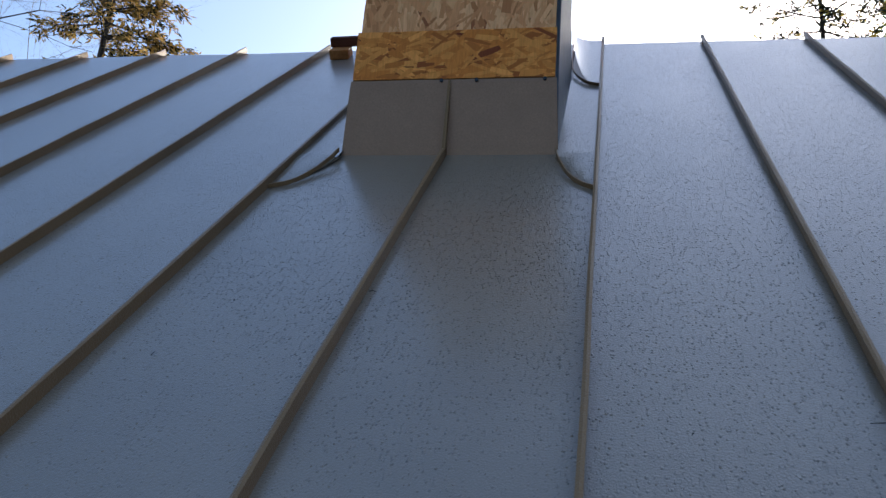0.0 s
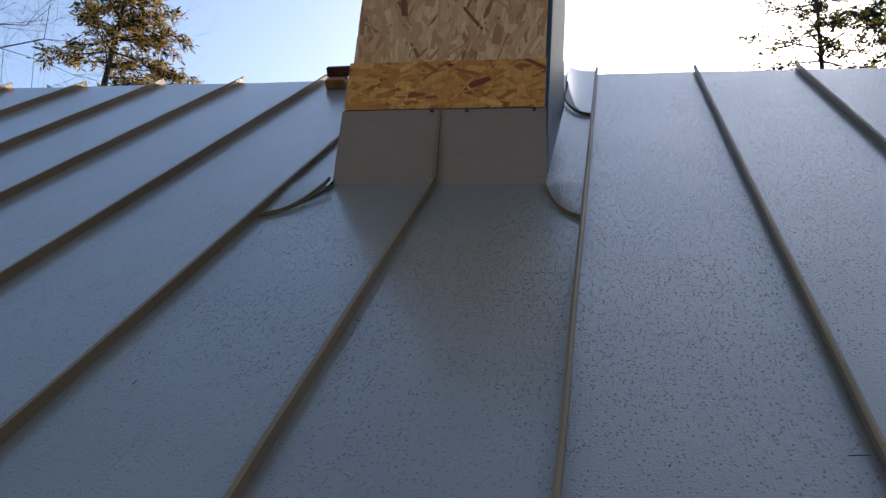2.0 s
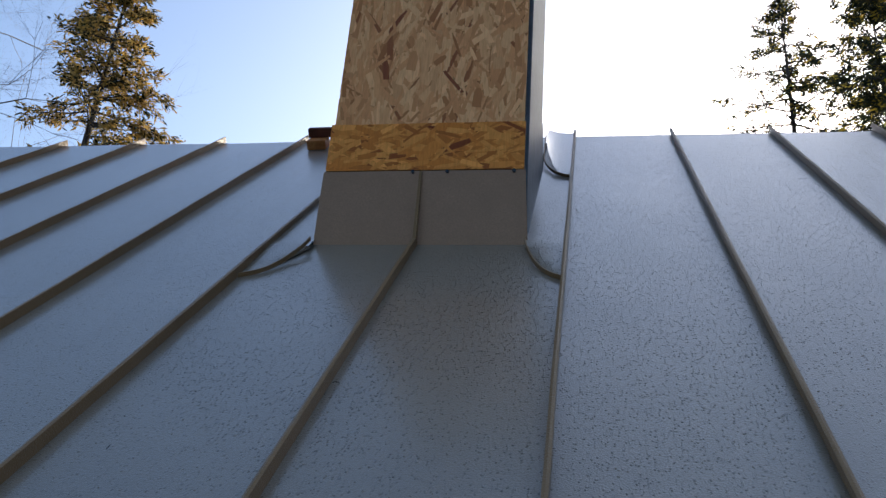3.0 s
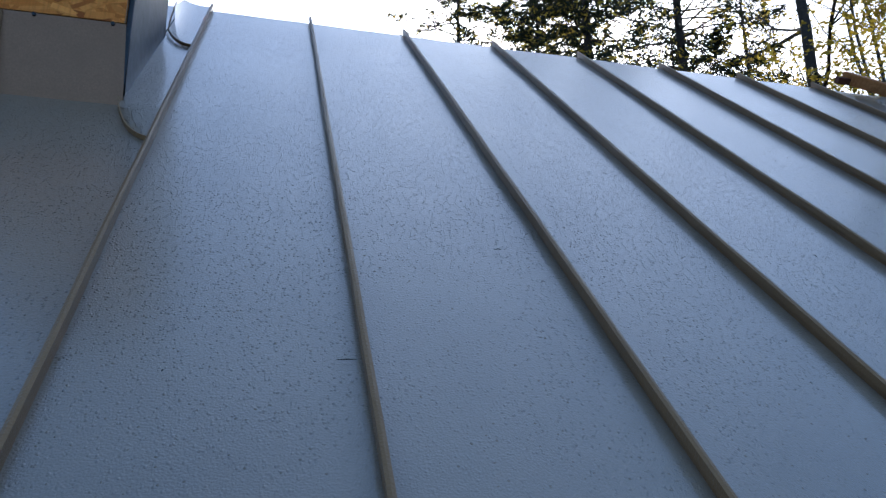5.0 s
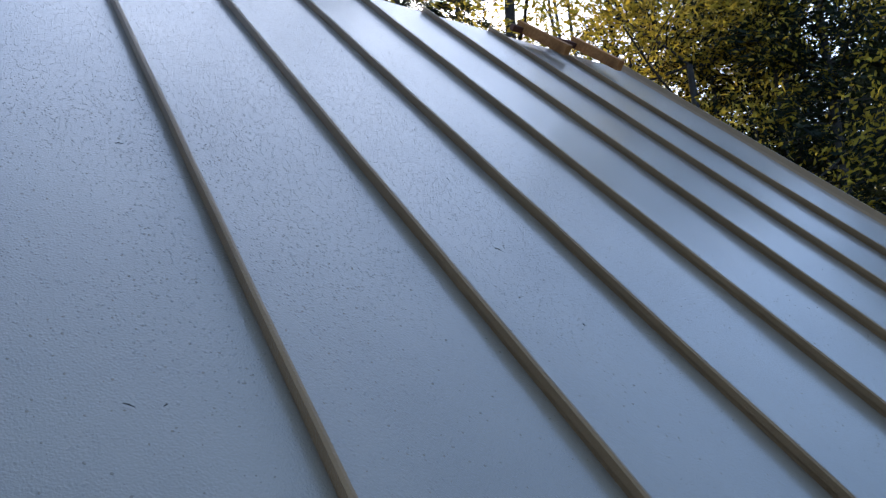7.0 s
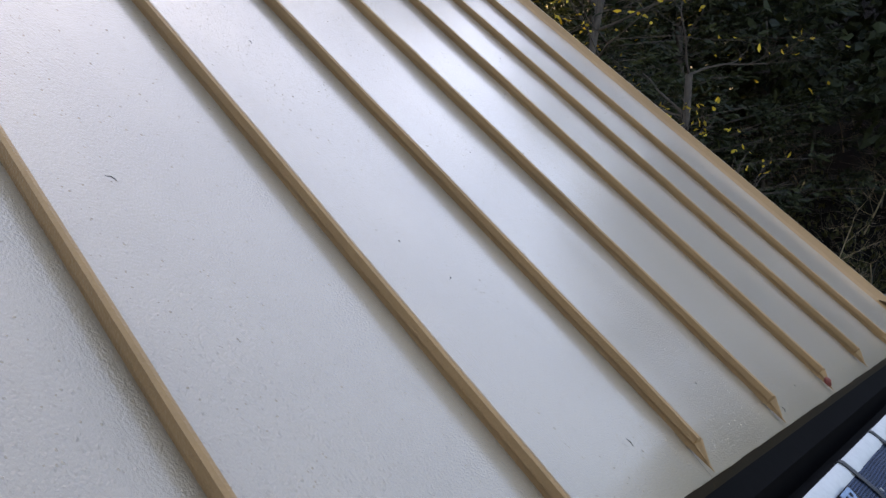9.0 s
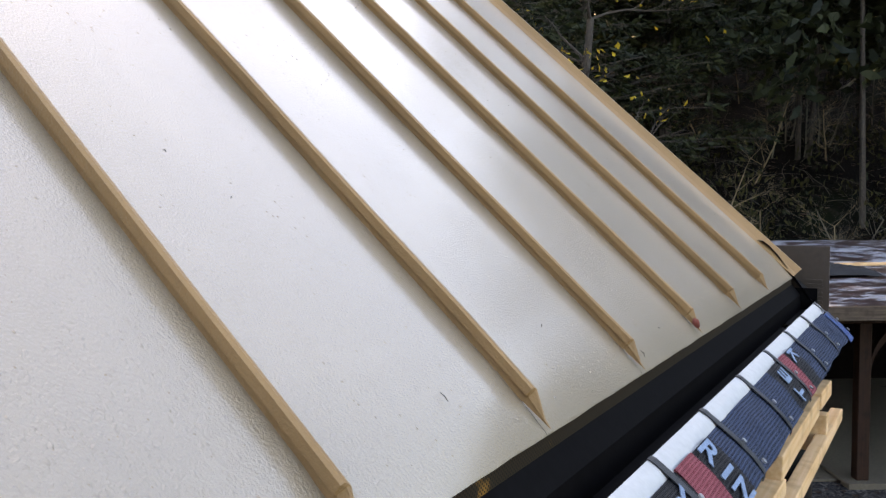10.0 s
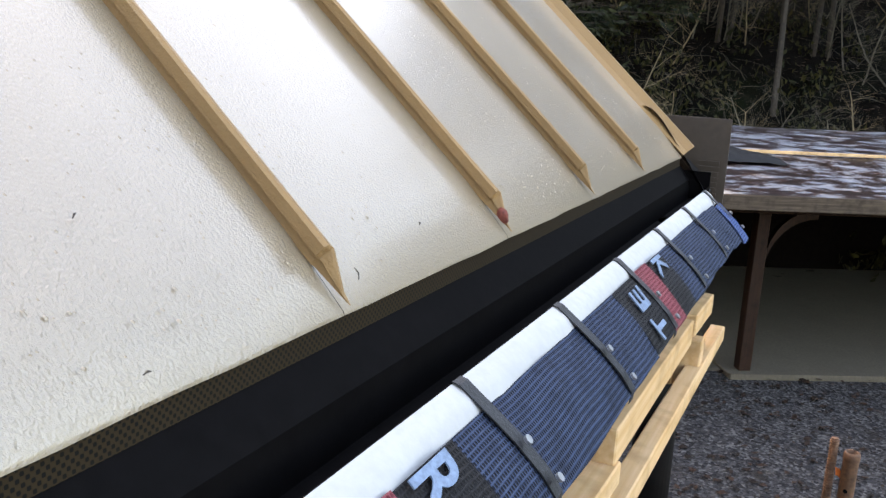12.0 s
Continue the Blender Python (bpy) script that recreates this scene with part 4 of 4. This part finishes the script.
leafy(48.6, 21, 16, 51, "tree with bright yellow autumn leaves", 14000, MAT_YELLOW, 0.4)
leafy(53.5, 22, 17, 52, "tree with yellow and olive autumn leaves", 8000, MAT_YELLOW, 0.4)
leafy(51.5, 18.5, 12, 53, "tree with yellow-green autumn leaves", 9000, MAT_YELLOW, 0.4)
AUTUMN = ((MAT_NEEDLE, 0.55), (MAT_OLIVE, 0.2), (MAT_YELLOW, 0.25))
for k, (az, d, h, w) in enumerate(((46.5, 25, 21, 3.6), (49.5, 23, 19, 4.2), (53, 21, 17, 4.2), (57, 19.5, 14, 4.0))):
    conifer(*place(az, d), h, w, 80 + k, "conifer tinged yellow at the edge of the wood", 8500, AUTUMN, 0.1, 0.2, stem=0.1, r=0.14)
leafy(62, 17, 11, 57, "small tree with yellow leaves at the wood's edge", 90, MAT_YELLOW, 0.3, 0.13)
leafy(68, 17.5, 7.2, 58, "small tree with sparse yellow leaves", 120, MAT_YELLOW, 0.2, 0.13)
for k, (az, d, h, w) in enumerate(((51, 30, 25, 4.5), (55.5, 27, 21, 4.5), (60, 20, 20, 4.6), (64.5, 23, 20, 5), (70, 25, 14, 4.5), (75, 27, 11, 4), (67, 30, 18, 5), (57.5, 28, 26, 5))):
    conifer(*place(az, d), h, w, 60 + k, "dark conifer in the shaded wood", 8000, DARK, 0.1, 0.26, stem=0.1)

# unseen wood to the west, added to hold back sky light from the roof
rng = random.Random(31)
segs, spots = [], []
for k in range(60):
    az, d = rng.uniform(238, 296), rng.uniform(24, 46)
    x, y = place(az, d)
    h, z0 = rng.uniform(15, 22), hill(x, y)
    segs.append((Vector((x, y, z0)), Vector((x, y, z0 + h)), 0.25, 0.03))
    for j in range(34):
        t = 0.08 + 0.92 * j / 34
        a, w = rng.uniform(0, 6.28), 3.2 * (1 - t) * rng.uniform(0.3, 1)
        spots.append((Vector((x + w * math.cos(a), y + w * math.sin(a), z0 + h * t)), Vector((math.cos(a), math.sin(a), -0.2)), 0.5))
v, f = tubes(segs, 5)
w0, w1 = sprays(rng, spots, 15000, 1.1, 0.3)
west_screen = tagged(solid("far_wood", w0, w1, MAT_NEEDLE), "unseen conifer wood added to darken the west side", "wood", kind="stuff")
solid("trunk", v, f, MAT_BARK, west_screen)

# tall wood standing over the slope
rng = random.Random(19)
segs, spots = [], []
for k in range(64):
    az, d = rng.uniform(63, 128), rng.uniform(27, 46)
    x, y = place(az, d)
    h, z0 = rng.uniform(10, 15), hill(x, y)
    segs.append((Vector((x, y, z0)), Vector((x + rng.gauss(0, 0.4), y + rng.gauss(0, 0.4), z0 + h)), 0.09, 0.02))
    for j in range(36):
        t = 0.3 + 0.7 * j / 36
        a, w = rng.uniform(0, 6.28), 4.2 * (1.05 - t) * rng.uniform(0.25, 1)
        spots.append((Vector((x + w * math.cos(a), y + w * math.sin(a), z0 + h * t)), Vector((math.cos(a), math.sin(a), -0.2)), 0.55))
v, f = tubes(segs, 6)
w0, w1 = sprays(rng, spots, 60000, 0.55, 0.3)
slope_wood = tagged(solid("slope_wood", w0, w1, MAT_NEEDLE), "dark tall conifer wood on the slope", "wood", kind="stuff")
solid("trunk", v, f, MAT_BARK, slope_wood)

# bare shrubs on the slope
rng = random.Random(77)
base_shrubs = []
for k in range(46):
    az, d = rng.uniform(68, 97), rng.uniform(21, 36)
    x, y = place(az, d)
    if hill(x, y) < 0.05:
        continue
    bare_tree(x, y, rng.uniform(1.6, 4.2), 100 + k, "bare grey shrub on the leaf-littered slope", MAT_SHRUB if rng.random() < 0.6 else MAT_BARK_PALE, (rng.gauss(-0.25, 0.3), rng.gauss(0, 0.3), 0.8), 0.028, 3, "bare_shrub", 3, 0.05)
rng = random.Random(5)
segs = []
for k in range(800):
    x, y = place(rng.uniform(66, 98), rng.uniform(20, 40))
    z = hill(x, y)
    p = Vector((x, y, z))
    d = Vector((rng.gauss(-0.3, 0.5), rng.gauss(0, 0.5), rng.uniform(0.1, 1))).normalized()
    L = rng.uniform(0.5, 1.8)
    for i in range(4):
        d = (d + Vector((rng.gauss(0, 0.3), rng.gauss(0, 0.3), -0.12))).normalized()
        q = p + d * L / 4
        segs.append((p, q, 0.012 - 0.002 * i, 0.01 - 0.002 * i))
        p = q
v, f = tubes(segs, 3)
tagged(solid("brushwood", v, f, MAT_TWIG), "tangled dead twigs on the slope", "brush", kind="stuff")
spots = []
for k in range(160):
    x, y = place(rng.uniform(66, 98), rng.uniform(20, 34))
    spots.append((Vector((x, y, hill(x, y) + 0.25)), Vector((0, 0, 1)), 0.35))
v, f = sprays(rng, spots, 5200, 0.2, -0.2)
tagged(solid("undergrowth", v, f, MAT_OLIVE), "low green undergrowth on the slope", "undergrowth", kind="stuff")
for k, (az, d, s) in enumerate(((76, 21.8, 0.5), (76.8, 22.0, 0.35), (77.8, 21.6, 0.42), (75.2, 22.3, 0.4))):
    x, y = place(az, d)
    bm = bmesh.new()
    bmesh.ops.create_icosphere(bm, subdivisions=3, radius=s)
    for q in bm.verts:
        q.co *= 1 + 0.35 * noise.noise(q.co * 2.3 + Vector((k, 0, 0)))
        q.co.z *= 0.8
    tagged(part("rock", bm, MAT_STONE, m=pose(x, y, hill(x, y) + 0.15)), "pale weathered rock on the slope", "rock", "rocks on the slope")

# ---- bits lying on the roof ----
spot = bmesh.new()
bmesh.ops.create_icosphere(spot, subdivisions=2, radius=0.011)
for q in spot.verts:
    q.co = Vector((q.co.x * 0.45, q.co.y * 1.2 + 0.2 * q.co.z, q.co.z * 0.9)) * (1 + 0.3 * noise.noise(q.co * 90))
part("rust_spot", spot, MAT_RED_RUST, roof, "red rust at a seam end", m=pose(3.5 - 0.002, 0.016, 0.009))
BITS = ((-0.358, 1.547), (0.671, 1.374), (0.966, 1.43), (-0.391, 1.667), (-0.286, 1.785), (0.019, 1.846), (-0.085, 2.16), (1.253, 1.05), (1.303, 1.051), (2.285, 2.076), (1.358, 1.961),
        (2.221, 1.658), (2.265, 1.33), (1.263, 0.523), (1.645, 0.786), (2.224, 0.532), (2.168, 0.636), (3.384, 1.345), (2.75, 0.16), (3.253, 0.051), (2.711, 0.004), (3.047, 0.016), (2.311, 0.105))
rng = random.Random(8)
for k, (u, v0) in enumerate(BITS):
    a, L = rng.uniform(0, 6.28), rng.choice((0.006, 0.009, 0.013, 0.018))
    if (u, v0) == (1.263, 0.523):
        a, L = -0.9, 0.1
    if (u, v0) == (0.966, 1.43):
        a, L = 0.0, 0.036
    p = Vector((u, v0, 0.005 + buckle(u, v0)))
    d = Vector((math.cos(a), math.sin(a), 0)) * L / 2
    q = p + Vector((0, 0, 0.002))
    vv, ff = tubes([(p - d, q, 0.0006, 0.0011), (q, p + d + Vector((-d.y, d.x, 0)) * 0.25, 0.0011, 0.0005)], 5)
    tagged(solid("twig", vv, ff, MAT_BARK, m=ROOF), "tiny dry twig lying on the roof sheet", "twig", "twigs on the roof")

# ---- water beads on the sheets ----
rng = random.Random(12)
verts, faces = [], []
while len(verts) < 15 * 27000:
    u, v0 = rng.uniform(-1.6, 5.0), 4.5 * rng.random() ** 1.15 + 0.02
    if abs(u) < 0.52 and v0 > 2.5 or abs((u + 0.25) % 0.5 - 0.25) < 0.02:
        continue
    if noise.noise((u * 1.7, v0 * 1.1, 6.0)) < rng.uniform(-0.75, 0.35):
        continue
    r = 0.001 + 0.0021 * rng.random() ** 2.4
    if v0 < 0.9:
        r *= 0.8
    tall, stretch = r * rng.uniform(0.45, 0.75), rng.uniform(0.9, 1.5)
    z = buckle(u, v0) - 0.0004
    n = len(verts)
    verts.append((u, v0 - 0.15 * r, z + tall))
    for q in (0.66, 1.0):
        for i in range(7):
            a = 6.2832 * i / 7 + u * 90
            w = r * q * (1 + 0.12 * math.sin(2 * a + v0 * 50))
            verts.append((u + w * math.cos(a), v0 + w * stretch * math.sin(a), z + tall * (1 - q * q)))
    for i in range(7):
        k = (i + 1) % 7
        faces.append((n, n + 1 + i, n + 1 + k))
        faces.append((n + 1 + i, n + 8 + i, n + 8 + k, n + 1 + k))
beads = solid("water_beads", verts, faces, MAT_WATER, smooth=True, m=ROOF)
tagged(beads, "small clear water beads standing on the roof sheets", "water drops", kind="stuff")
